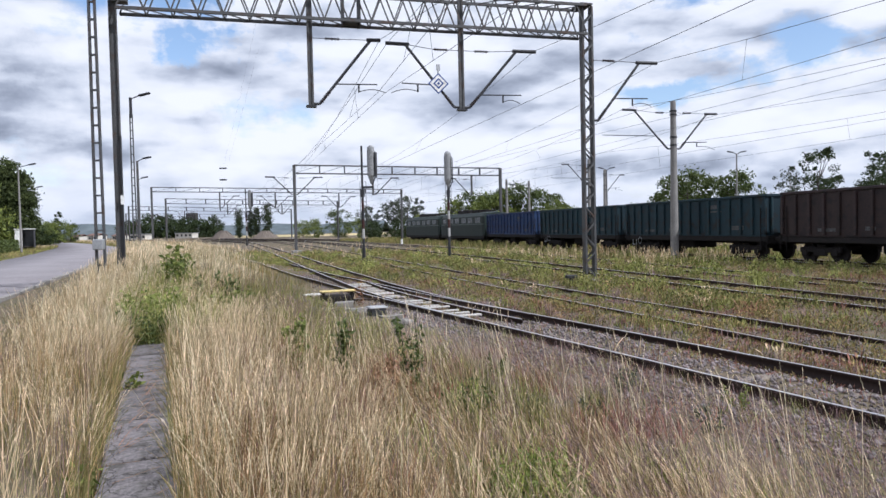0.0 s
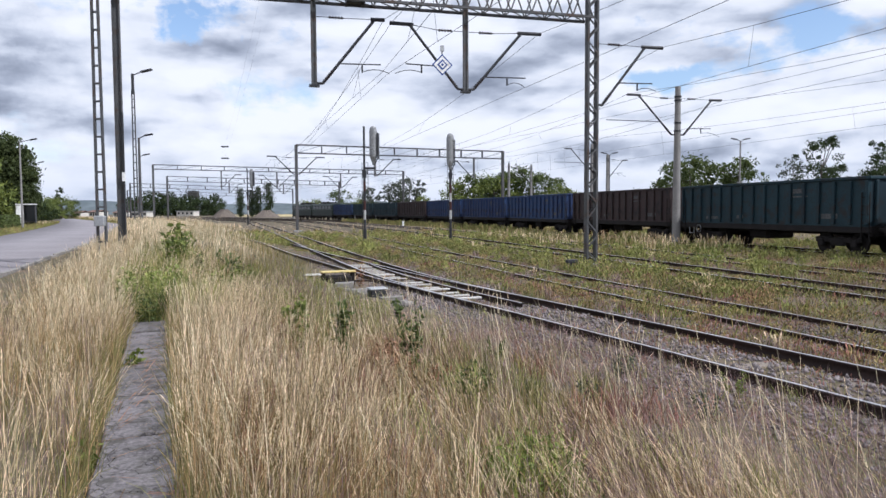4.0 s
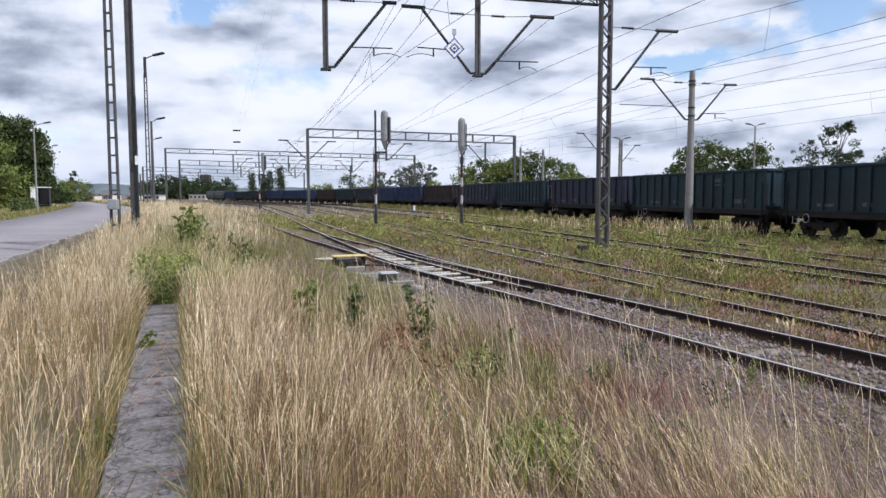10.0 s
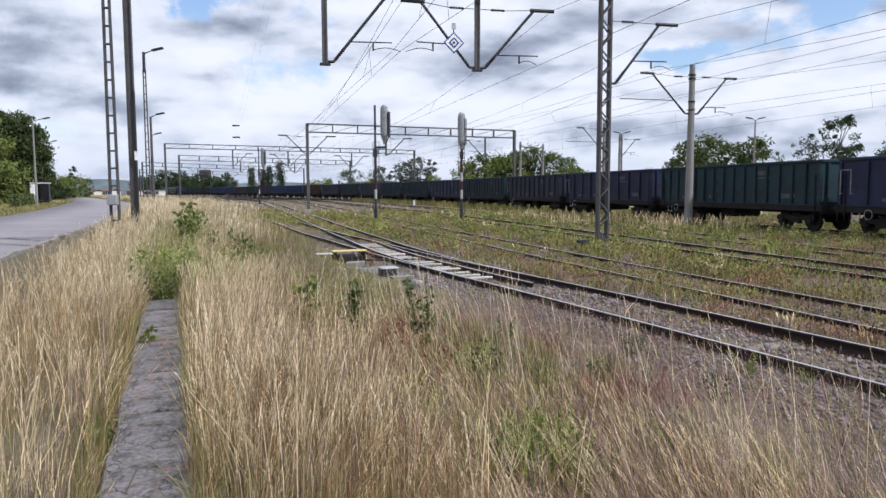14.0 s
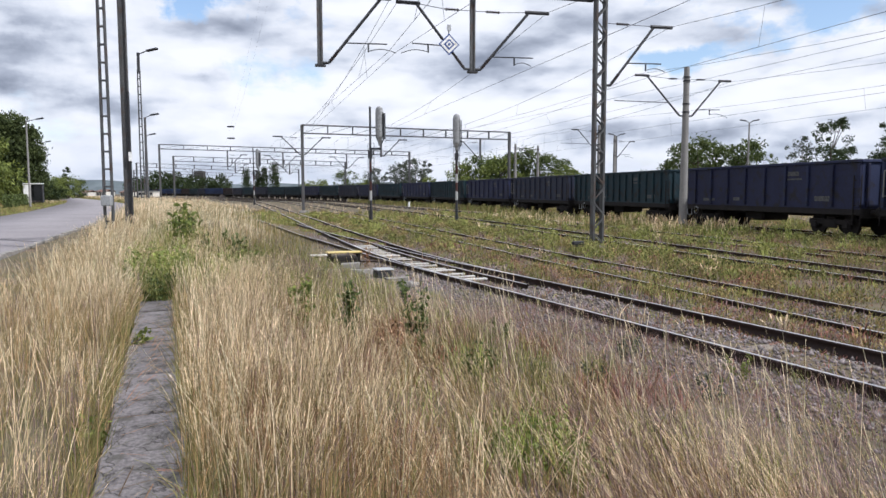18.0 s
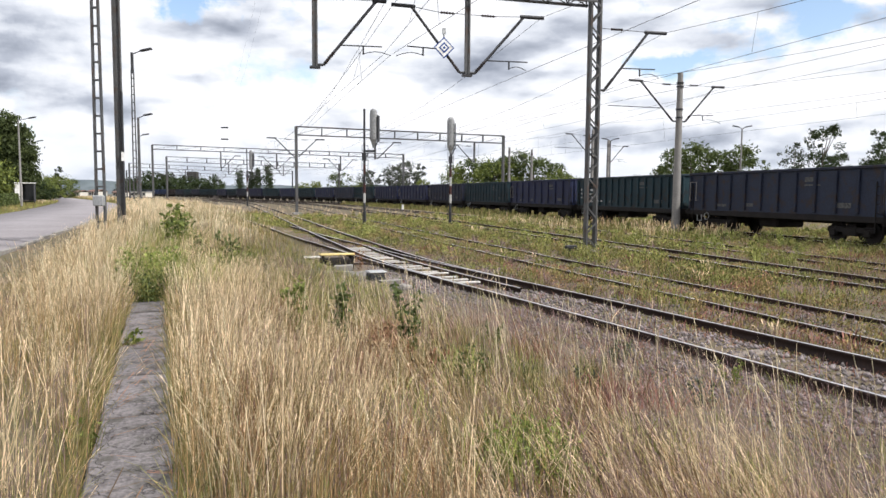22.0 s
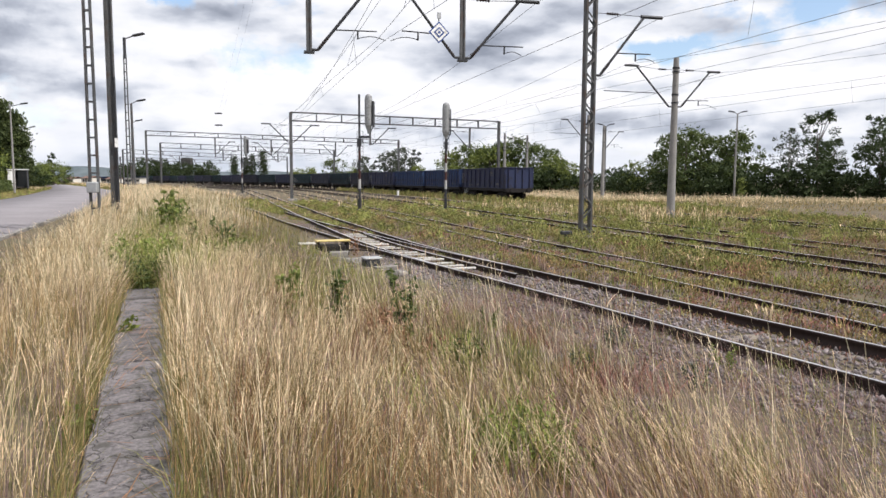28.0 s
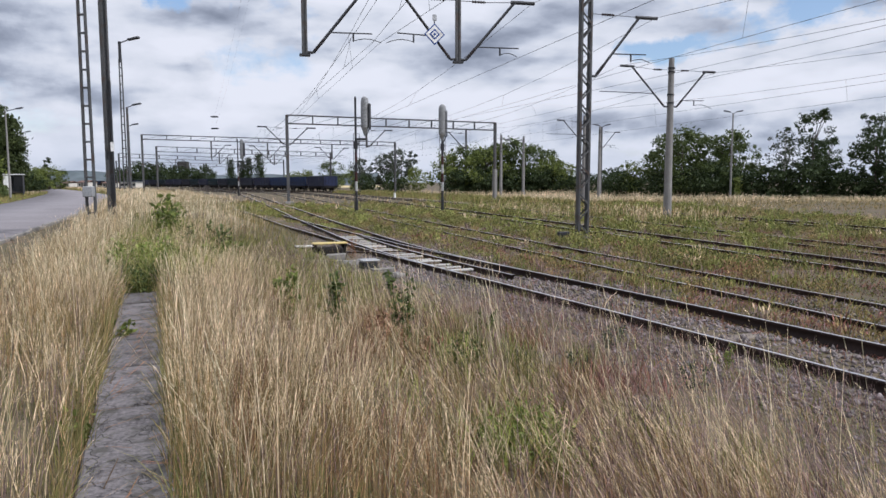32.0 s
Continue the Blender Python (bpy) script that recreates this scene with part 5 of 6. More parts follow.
hd = thing("hedge", pose(-53.7, 84, BANK), "clipped green hedge beside the road", "hedge")
rs = np.random.RandomState(11)
c = np.stack([rs.uniform(-3, 5, 5000), rs.uniform(-0.7, 0.7, 5000), rs.uniform(0.05, 1.5, 5000)], 1)
c[:, 1] += -c[:, 0] * 2.0
part("foliage", leaf_mesh("foliage", c, 0.13, rs, LEAF["mid"]), None, hd)

tw = thing("tower_block", pose(-142, 382, 0), "dark flat-topped tower behind the far trees", "tower")
part("shaft", box(B(), (4.4, 3.4, 10.0), (0, 0, 3.6)), M_BRICK, tw)
part("roof_edge", box(B(), (5.2, 4.0, 4.4), (0, 0, 11.4), bevel=0.15), M_BRICK, tw)
for x, y, ln, h in ((-121, 318, 9.6, 2.3), (-191, 430, 15, 3.2), (-117, 262, 7.4, 2.2)):
    v = thing("shed", pose(x, y, 0, 0, 0, -20), "long low white shed beyond the running track", "shed", "white sheds")
    part("wall", box(B(), (ln, 4.0, h), (0, 0, h / 2)), M_WALL, v)
    part("roof", box(B(), (ln + 0.6, 4.6, 0.25), (0, 0, h + 0.12)), M_GALV, v)
    for q in range(4):
        part("window", box(B(), (1.1, 0.06, 0.9), (-ln / 2 + ln * (q + 0.5) / 4, -2.01, h * 0.6)), M_GLASS, v)
for x, y, ln, h in ((-164, 306, 5.0, 1.9), (-154.5, 302, 6.0, 2.2), (-146, 306, 5.0, 1.9)):
    v = thing("house", pose(x, y, 0, 0, 0, -24), "low pale house with a red-brown roof beyond the road", "house", "houses beyond the road")
    part("wall", box(B(), (ln, 5.0, h), (0, 0, h / 2)), M_WALL, v)
    for sy in (-1, 1):
        part("roof", box(B(), (ln + 0.6, 3.2, 0.16), (0, 0, 0)), M_TILES, v).matrix_basis = pose(0, sy * 1.4, h + 0.42, -sy * 17)
    for q in (-1, 1):
        part("window", box(B(), (1.0, 0.06, 1.0), (q * ln / 4, -2.51, h * 0.55)), M_GLASS, v)
    part("door", box(B(), (0.9, 0.06, h * 0.9), (0, -2.51, h * 0.45)), M_BARK, v)
for x, y, r, h, seed in ((-80.5, 246, 4.6, 2.9, 1), (-63.5, 239, 4.8, 2.5, 2)):
    rs = np.random.RandomState(seed)
    bm = B()
    bmesh.ops.create_cone(bm, cap_ends=True, segments=20, radius1=r, radius2=r * 0.25, depth=h, matrix=Matrix.Translation((0, 0, h / 2)))
    bmesh.ops.subdivide_edges(bm, edges=bm.edges[:], cuts=2)
    for q in bm.verts:
        q.co += Vector(rs.normal(0, 0.09, 3)) * (q.co.z > 0.05)
    solo("gravel_heap", bm, M_GRAVEL, "grey-brown gravel heap beyond the yard", "gravel heap", "gravel heaps", m=Matrix.Translation((x, y, -0.05)))

# the ridge on the horizon; its haze is only painted, by M_HILL
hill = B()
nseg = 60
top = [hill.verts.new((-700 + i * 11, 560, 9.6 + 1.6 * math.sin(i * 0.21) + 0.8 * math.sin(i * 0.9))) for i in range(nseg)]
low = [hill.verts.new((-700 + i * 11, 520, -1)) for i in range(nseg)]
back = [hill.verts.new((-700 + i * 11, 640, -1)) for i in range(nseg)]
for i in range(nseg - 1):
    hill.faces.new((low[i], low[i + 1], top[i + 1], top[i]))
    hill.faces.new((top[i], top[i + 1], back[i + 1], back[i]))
solo("backdrop_hill", hill, M_HILL, "low wooded ridge on the horizon, haze painted into its colour", "hill", kind="structure")

# a strip of pale dry field beyond the yard
ribbon("field", [(-84, 258), (-110, 330), (-140, 420)], [(-22, 258), (-30, 330), (-38, 420)], 0.12, 0.12, M_FIELD, "pale dry field beyond the yard", "field")


# ---- grass and weeds ----
def blades(name, x, y, h, w, material, rs, lean=0.25, bias=(0, 0), heads=0.0, label="", head_w=2.6, head_mat=None, bend=None, ears=0, push=None):
    """Curved ribbons that stand at (x, y); heads: share of the length that is a seed head; ears: spikelets on each head."""
    n = len(x)
    z = ground_z(x, y) - 0.02
    a = rs.uniform(0, 6.283, n)
    d = np.stack([np.cos(a), np.sin(a)], 1) * (np.abs(rs.normal(0, lean, n)))[:, None] + np.array(bias)
    if push is not None:
        d = d + push
    face = rs.uniform(-0.9, 0.9, n)
    across = np.stack([np.cos(face), np.sin(face), np.zeros(n)], 1)
    stem = [(0, 1.0), (0.4, 0.85), (0.75, 0.6), (1.0, 0.12)] if not heads else [(0, 0.85), (0.45, 0.75), (1 - heads, 0.55)]
    head = [(1 - heads, 0.4), (1 - heads * 0.6, head_w), (1 - heads * 0.25, head_w * 0.7), (1.0, 0.2)]
    bend = bend or (2.2 if heads else 1.8)

    def spine(u):
        return np.stack([x + d[:, 0] * h * u ** bend, y + d[:, 1] * h * u ** bend, z + h * u * (1 - 0.3 * (d ** 2).sum(1) * u ** 2)], 1)

    def mesh(levels, mt):
        V = []
        for u, k in levels:
            c = spine(u)
            V += [c - across * (w * k / 2)[:, None], c + across * (w * k / 2)[:, None]]
        m = len(levels)
        q = np.array([[2 * i, 2 * i + 1, 2 * i + 3, 2 * i + 2] for i in range(m - 1)])
        Fq = (q[None] + (np.arange(n) * 2 * m)[:, None, None]).reshape(-1, 4)
        return raw_mesh(name, np.stack(V, 1).reshape(-1, 3), Fq, mt)

    def spikelets(mt):
        """Small pointed scales, left and right in turn along each head."""
        V = []
        for j in range(ears):
            u = 1 - heads * (1 - j / ears)
            c, up = spine(u), spine(u + heads / ears * 1.5) - spine(u)
            side = across * (1 if j % 2 else -1) * (w * head_w * rs.uniform(0.15, 0.6, n))[:, None]
            tip = c + up * rs.uniform(0.8, 1.3, n)[:, None] + side * (1 - 0.5 * j / ears)
            V += [c, c + (tip - c) * 0.45 - across * (w * 0.42)[:, None], tip, c + (tip - c) * 0.45 + across * (w * 0.42)[:, None]]
        return raw_mesh("grass_seed_heads", np.stack(V, 1).reshape(-1, 3), np.arange(n * ears * 4).reshape(-1, 4), mt)
    stem_levels = stem if not ears else stem[:-1] + [(1.0, 0.3)]
    solo(name, mesh(stem_levels, material), None, label, "grass", kind="stuff")
    if ears:
        solo("grass_seed_heads", spikelets(head_mat or material), None, "feathery pale seed heads of dry grass", "grass", kind="stuff")
    elif heads:
        solo("grass_seed_heads", mesh(head, head_mat or material), None, "pale seed heads of dry grass", "grass", kind="stuff")


def strip(rs, n, y0, y1, l0, l1, power=1.0):
    """Places between two distances along the path and two laterals."""
    y = y0 + (y1 - y0) * rs.rand(n) ** power
    lat = rs.uniform(l0, l1, n) + rs.normal(0, 0.3, n) * (l1 > 0.5)
    over = y > 11.2 + 0.4 * np.sin(lat * 40)
    clear = np.where(np.abs(lat) < 0.3, 0.3 + np.abs(rs.normal(0, 0.3, n)), lat) if l1 > 0 else np.minimum(lat, -0.22)
    lat = np.where(over, np.where(np.abs(lat) < 0.45, rs.uniform(-0.45, 0.45, n), lat), clear)
    return slab_x(y) + lat / 0.922, y


def clump(rs, x, y, scale=1.1, keep=0.5):
    """Thin out places by a patchy field, so that the growth is uneven."""
    f = np.sin(x * 2.1 / scale + 1.3 * np.sin(y * 1.7 / scale)) * np.sin(y * 2.3 / scale + 1.1 * np.sin(x * 1.3 / scale)) * 0.5 + 0.5
    m = rs.rand(len(x)) < keep + (1 - keep) * f
    return x[m], y[m]


def grasses():
    rs = np.random.RandomState(8)
    tall = "tall dry golden grass with seed heads along the slab path"
    low = "green grass growing low among dry stalks"
    left, right = (0.05, 0.02), (-0.27, 0.03)
    near, mid, far = 0.003, 0.0044, 0.0055
    rows = [  # count, y from, y to, lateral from, to, height from, to, colour, width, lean
        (4600, 2.7, 9, -2.8, -0.3, 0.5, 0.95, "gold", near, left), (4200, 2.7, 9, -3.0, -0.3, 0.35, 0.85, "olive+", near, left), (1900, 2.7, 9, -2.8, -0.3, 0.65, 1.0, "pale", near * 1.15, left), (8600, 2.7, 9, -4.0, -0.22, 0.12, 0.45, "green", near * 1.6, left), (3600, 2.7, 9, -4, -0.3, 0.15, 0.45, "brown", near, left), (3200, 2.7, 9, -3.6, -0.3, 0.3, 0.7, "mauve", near, left),
        (3600, 9, 18, -1.8, -0.3, 0.5, 0.95, "gold", mid, left), (2300, 9, 18, -1.8, -0.3, 0.55, 0.95, "bleached", mid, left), (2500, 9, 18, -3.5, -0.3, 0.06, 0.24, "brown", mid, left), (5000, 9, 18, -2.1, -0.3, 0.35, 0.8, "olive+", mid, left), (2200, 9, 18, -2.3, -0.3, 0.3, 0.65, "mauve", mid, left), (6000, 9, 18, -3.6, -0.3, 0.04, 0.2, "green", mid, left),
        (4000, 18, 42, -1.7, -0.3, 0.55, 0.9, "gold", far, left), (3800, 18, 42, -1.7, 0.5, 0.5, 0.9, "bleached", far, left), (4200, 18, 42, -1.9, 0.6, 0.35, 0.8, "olive+", far, left), (2500, 18, 42, -2.4, 1.0, 0.15, 0.4, "mauve", far, left), (4000, 18, 42, -2.8, 0, 0.08, 0.26, "green", far, left),
        (2500, 2.9, 9, 0.3, 1.4, 0.5, 0.92, "gold", near, left), (1500, 2.9, 9, 0.4, 1.8, 0.35, 0.75, "mauve", near, left), (1400, 2.9, 9, 0.5, 1.8, 0.4, 0.75, "brown", near, left), (2600, 2.9, 9, 0.3, 1.4, 0.4, 0.9, "olive+", near, left), (1100, 2.9, 9, 0.3, 1.6, 0.6, 0.98, "pale", near * 1.15, left), (4600, 2.9, 9, 0.22, 1.6, 0.12, 0.45, "green", near * 1.6, left), (3200, 2.9, 9, 0.3, 1.8, 0.15, 0.55, "brown", near, left),
        (3400, 9, 18, 0.3, 1.4, 0.5, 0.85, "pale", mid, left), (2600, 9, 18, 0.3, 1.6, 0.4, 0.8, "gold", mid, left), (4800, 9, 18, 0.4, 2.8, 0.3, 0.62, "green", mid, left), (2400, 9, 18, 0.6, 3.0, 0.25, 0.6, "mauve", mid, left), (5500, 9, 18, 0.3, 3.0, 0.2, 0.5, "olive", mid, left), (5500, 9, 18, 1.2, 4.0, 0.12, 0.4, "weed", mid * 1.6, left),
        (3600, 18, 46, 0.0, 2.6, 0.45, 0.8, "bleached", far, left), (5000, 18, 46, 0.0, 3.8, 0.25, 0.6, "green", far, left), (3000, 18, 46, 0.0, 3.0, 0.45, 0.75, "gold", far, left), (5500, 18, 46, 0.4, 6.0, 0.15, 0.45, "olive", far, left),
        # the same growth beside and behind the standpoint
        (3000, -5, 2.7, -4.0, -0.3, 0.4, 0.9, "gold", mid, left), (2600, -5, 2.7, -4.0, -0.3, 0.15, 0.5, "green", mid * 1.4, left), (2200, -5, 2.7, 0.9, 3.6, 0.2, 0.5, "gold", mid, left), (2600, -5, 2.7, 0.9, 5.0, 0.08, 0.3, "olive", mid * 1.6, left), (2200, -5, 2.7, 1.4, 6.0, 0.08, 0.3, "mauve", mid, left),
        # mixed, lower growth towards the track
        (6500, 3.0, 9.5, 1.2, 3.4, 0.08, 0.32, "brown", near * 1.2, right), (3000, 3.0, 10, 1.6, 3.8, 0.15, 0.42, "mauve", near * 0.9, right), (1500, 3.0, 9, 1.2, 3.2, 0.3, 0.62, "olive+", near * 0.9, right), (2400, 3.0, 9, 1.2, 3.0, 0.3, 0.66, "gold", near * 0.9, right),
        (6000, 3.0, 11, 1.0, 3.4, 0.05, 0.24, "olive", near * 2, right), (2600, 3.0, 9, 1.0, 2.6, 0.08, 0.26, "green", near * 1.4, right), (1100, 3, 10, 1.1, 3.6, 0.45, 0.85, "pale", near * 1.1, (-0.28, 0.03)), (1500, 3.0, 5.4, 1.4, 3.9, 0.35, 0.68, "gold", near, (-0.36, 0.03)), (2200, 3.0, 6.0, 1.4, 4.2, 0.3, 0.6, "mauve", near, (-0.36, 0.03)), (1100, 3.0, 5.2, 1.6, 4.2, 0.3, 0.62, "pale", near, (-0.36, 0.03)),
        (600, 3.4, 10, 3.2, 6.0, 0.3, 0.7, "pale", near, (-0.3, 0.05)), (19000, 3.2, 13, 2.95, 6.8, 0.03, 0.17, "mauve", near * 1.6, right), (6500, 2.9, 12, 2.95, 6.4, 0.12, 0.42, "mauve", near * 0.8, right), (3600, 3, 12, 2.95, 6.2, 0.1, 0.36, "brown", near * 0.8, right), (1700, 3.4, 13, 3.4, 7.2, 0.06, 0.24, "sorrel", near * 1.6, right), (1500, 3.4, 14, 3.6, 6.6, 0.04, 0.16, "olive", near * 2.2, right), (3200, 3.4, 14, 3.2, 6.8, 0.05, 0.24, "weed", near * 1.8, right),
        (1700, 9, 15, 1.6, 4.0, 0.15, 0.36, "mauve", mid * 0.7, right), (260, 9, 15, 1.8, 4.2, 0.35, 0.7, "pale", mid * 0.8, right), (3000, 9, 17, 1.8, 4.6, 0.06, 0.2, "brown", mid, right), (3000, 9, 17, 1.5, 4.4, 0.08, 0.28, "green", mid, right)]
    for n, y0, y1, l0, l1, h0, h1, key, w, bias in rows:
        # the stalks grow in tussocks that lean apart
        per, loose = (12, 0.06) if l0 > 2.9 and key in ("weed", "sorrel", "olive") else (3, 0.2) if l0 > 2.9 else (16, 0.075) if y1 < 12 else (10, 0.12) if y1 < 20 else (1, 0.0)
        cx, cy = strip(rs, n // per, y0, y1, l0, l1, 1.2)
        cx, cy = clump(rs, cx, cy, 0.8 if y1 < 20 else 2.0, 0.5 if l0 > 2.9 else 0.15)
        k = np.repeat(np.arange(len(cx)), per)
        ox, oy = rs.normal(0, 1, len(k)) * loose, rs.normal(0, 1, len(k)) * loose
        x, y = cx[k] + ox, cy[k] + oy
        m = (np.hypot(x, y) > 0.9) & ((np.abs(x - 0.5) > 0.34) | (y < 3.3) | (y > 4.6) | (rs.rand(len(x)) < 0.6)) & ((np.abs(lateral(x, y) - 0.04) > 0.24) | (y > 11))
        x, y, push, k = x[m], y[m], np.stack([ox, oy], 1)[m] * 1.6, k[m]
        h = rs.uniform(h0, h1, len(x)) * rs.uniform(0.75, 1.1, len(cx))[k] * (0.95 + 0.2 * np.sin(x * 2.3 + 2 * np.sin(y * 1.1)) * np.sin(y * 1.9 + x))
        seed = key not in ("green", "olive", "weed")
        stem = STRAW["olive" if key == "olive+" else key]
        calm = bias is left
        near_by = seed and w < 0.0045
        blades("grass", x, y, h, np.full(len(x), w) * rs.uniform(0.7, 1.4, len(x)), stem, rs, (0.1 if calm else 0.2) if seed else 0.36, bias, rs.choice((0.16, 0.21)) if seed else 0.0, tall if seed else low, 1.5 if w < 0.006 else 1.2, STRAW["pale"] if key in ("gold", "olive+") else None, 1.5 if not calm else None, 8 if near_by else 0, push)
    # a few long stalks that stand clear of the rest
    x, y = strip(rs, 460, 2.9, 10, -3.6, 4.6)
    m = np.abs(lateral(x, y)) > 0.4
    x, y = x[m], y[m]
    blades("grass", x, y, rs.uniform(0.8, 1.15, len(x)), np.full(len(x), 0.004), STRAW["bleached"], rs, 0.2, (-0.12, 0.0), 0.2, "single long pale grass stalks", 1.6, None, 1.4, 9)
    # broken straws lying over the slabs
    n = 90
    y = rs.uniform(3.2, 10.2, n)
    x = slab_x(y) + rs.uniform(-0.28, 0.28, n)
    a, ln = rs.uniform(-0.7, 1.9, n), rs.uniform(0.12, 0.55, n)
    p = np.stack([x, y, np.full(n, BANK + 0.092)], 1)
    q = p + np.stack([np.cos(a) * ln, np.sin(a) * ln, rs.uniform(0.0, 0.05, n)], 1)
    k = np.stack([-np.sin(a), np.cos(a), np.zeros(n)], 1) * 0.003
    solo("straw", raw_mesh("straw", np.stack([p - k, p + k, q + k, q - k], 1).reshape(-1, 3), np.arange(4 * n).reshape(-1, 4), STRAW["brown"]), None, "broken dry straws lying on the slabs", "grass", kind="stuff")
    # weeds over the whole yard
    for n, key, h0, h1, y0, y1, w, keep in ((16000, "weed", 0.06, 0.26, 8, 60, 0.014, 0.0), (13000, "olive", 0.08, 0.3, 8, 70, 0.012, 0.1), (7500, "sorrel", 0.06, 0.22, 7, 36, 0.012, 0.0), (17000, "mauve", 0.08, 0.32, 7, 50, 0.011, 0.2), (3500, "gold", 0.15, 0.4, 14, 75, 0.012, 0.0), (3000, "pale", 0.2, 0.45, 50, 110, 0.03, 0.0)):
        y = y0 + (y1 - y0) * rs.rand(n) ** 1.5
        x = 8.3 - 0.46 * y + 1.1 + rs.rand(n) * (22 + 0.4 * y)
        x, y = clump(rs, x, y, 2.5 if key != "sorrel" else 3.4, keep)
        blades("weeds", x, y, rs.uniform(h0, h1, len(x)), np.full(len(x), w) * rs.uniform(0.6, 1.4, len(x)), STRAW[key], rs, 0.5, heads=0.25 if key in ("gold", "pale", "brown") else 0.0, label="low green and dry weeds over the sidings", head_w=1.3)
    # tufts between the sidings, low beside the rails
    for n, key, y0, y1, h0, h1, sc, keep in ((2600, "weed", 13, 64, 0.16, 0.46, 4.0, -0.2), (1500, "green", 16, 64, 0.14, 0.42, 3.0, -0.1), (900, "olive", 9, 60, 0.14, 0.4, 3.0, -0.1), (900, "sorrel", 7, 26, 0.12, 0.34, 3.4, -0.4), (900, "mauve", 7, 45, 0.14, 0.4, 2.6, -0.2), (160, "pale", 10, 60, 0.2, 0.45, 3.8, -0.3), (1300, "fresh", 14, 62, 0.14, 0.42, 5.0, -0.4)):
        y = y0 + (y1 - y0) * rs.rand(n) ** 1.4
        x = 8.3 - 0.46 * y + 0.9 + rs.rand(n) * (17 + 0.4 * y)
        x, y = clump(rs, x, y, sc, keep)
        h = rs.uniform(h0, h1, len(x))
        for name, low in (("main", 0.25), ("third", 0.35), ("train", 0.4), ("second", 0.5), ("fourth", 0.5)):
            d = np.abs(x - np.interp(y, WAY[name][:, 1], WAY[name][:, 0])) * 0.92
            h = np.where(np.abs(d - 0.8) < 0.28, 0.03, np.where(d < 1.1, h * low, h))
        k = np.repeat(np.arange(len(x)), 20)
        ox, oy = rs.normal(0, 0.09, len(k)), rs.normal(0, 0.09, len(k))
        blades("weeds", x[k] + ox, y[k] + oy, h[k] * rs.uniform(0.5, 1.1, len(k)), (0.004 + 0.0005 * y[k]) * rs.uniform(0.7, 1.4, len(k)), STRAW[key], rs, 0.35, heads=0.3 if key in ("pale", "sorrel") else 0.0, label="tufts of weeds between the sidings", head_w=2.0, push=np.stack([ox, oy], 1) * 2.0)
    # dry stalks standing before the train
    for n, x0, x1, y0, y1, key in ((700, 8.8, 13.6, 33.5, 44, "pale"), (500, 8.8, 13.8, 33, 46, "gold"), (250, 5.5, 9, 40, 52, "pale")):
        y = rs.uniform(y0, y1, n)
        x = rs.uniform(x0, x1, n) - (y - 40) * 0.22
        x, y = clump(rs, x, y, 1.6, 0.0)
        blades("grass", x, y, rs.uniform(0.4, 0.85, len(x)), np.full(len(x), 0.018), STRAW[key], rs, 0.2, heads=0.3, label="dry pale stalks standing beside the running track", head_w=1.5)
    pts = WAY["train"]
    pts = pts[(pts[:, 1] > 44) & (pts[:, 1] < 135)]
    nrm = side_of(pts)
    for n, key, h0, h1 in ((5200, "olive", 0.3, 0.75), (5200, "weed", 0.3, 0.8), (5200, "green", 0.4, 0.85), (1200, "gold", 0.4, 0.8)):
        i = rs.randint(0, len(pts), n)
        beside = np.where(rs.rand(n) < 0.5, -1, 1) * rs.uniform(1.9, 3.4, n)
        c = pts[i] + nrm[i] * beside[:, None] + rs.uniform(-0.5, 0.5, (n, 2))
        x, y = clump(rs, c[:, 0], c[:, 1], 4.0, 0.35)
        blades("weeds", x, y, rs.uniform(h0, h1, len(x)) * np.clip((y - 36) / 30, 0.4, 1.0), np.full(len(x), 0.045), STRAW[key], rs, 0.4, label="tall weeds along the running track")
    # leafy growth in clumps over the yard, lower near the rails that are in use
    axes = [(WAY[k][:, 1], WAY[k][:, 0], low) for k, low in (("main", 0.22), ("third", 0.22), ("train", 0.3), ("second", 0.35), ("fourth", 0.4))]
    for n, key, y0, y1, h0, h1, leaves, size, sc, keep in (
            (420, "fresh", 22, 62, 0.35, 0.75, 110, 0.045, 6.0, -0.5), (1600, "weed", 19, 62, 0.18, 0.48, 80, 0.05, 5.0, -0.3), (2600, "green", 16, 66, 0.18, 0.5, 70, 0.045, 4.0, -0.2), (2400, "olive", 9, 70, 0.14, 0.4, 70, 0.04, 3.2, -0.1), (800, "gold", 15, 70, 0.25, 0.55, 60, 0.035, 4.5, -0.3),
            (3000, "sorrel", 6, 30, 0.06, 0.24, 45, 0.026, 3.0, -0.3), (2800, "mauve", 6, 30, 0.06, 0.25, 45, 0.024, 2.4, -0.1), (1200, "brown", 7, 50, 0.08, 0.3, 40, 0.024, 2.8, -0.1), (4600, "green", 9, 60, 0.04, 0.13, 26, 0.03, 2.0, 0.1), (3000, "mauve", 7, 30, 0.03, 0.1, 26, 0.026, 1.7, 0.1), (1300, "weed", 26, 62, 0.16, 0.42, 70, 0.055, 7.0, -0.5)):
        y = y0 + (y1 - y0) * rs.rand(n) ** 1.35
        x = 8.3 - 0.46 * y + 0.4 + rs.rand(n) * (17 + 0.4 * y)
        x, y = clump(rs, x, y, sc, keep)
        h, r = rs.uniform(h0, h1, len(x)), rs.uniform(0.12, 0.42, len(x))
        for ay, ax, low in axes:
            d = np.abs(x - np.interp(y, ay, ax)) * 0.92
            h = np.where(np.abs(d - 0.8) < 0.3, h * 0.12, np.where(d < 1.25, h * low, h))
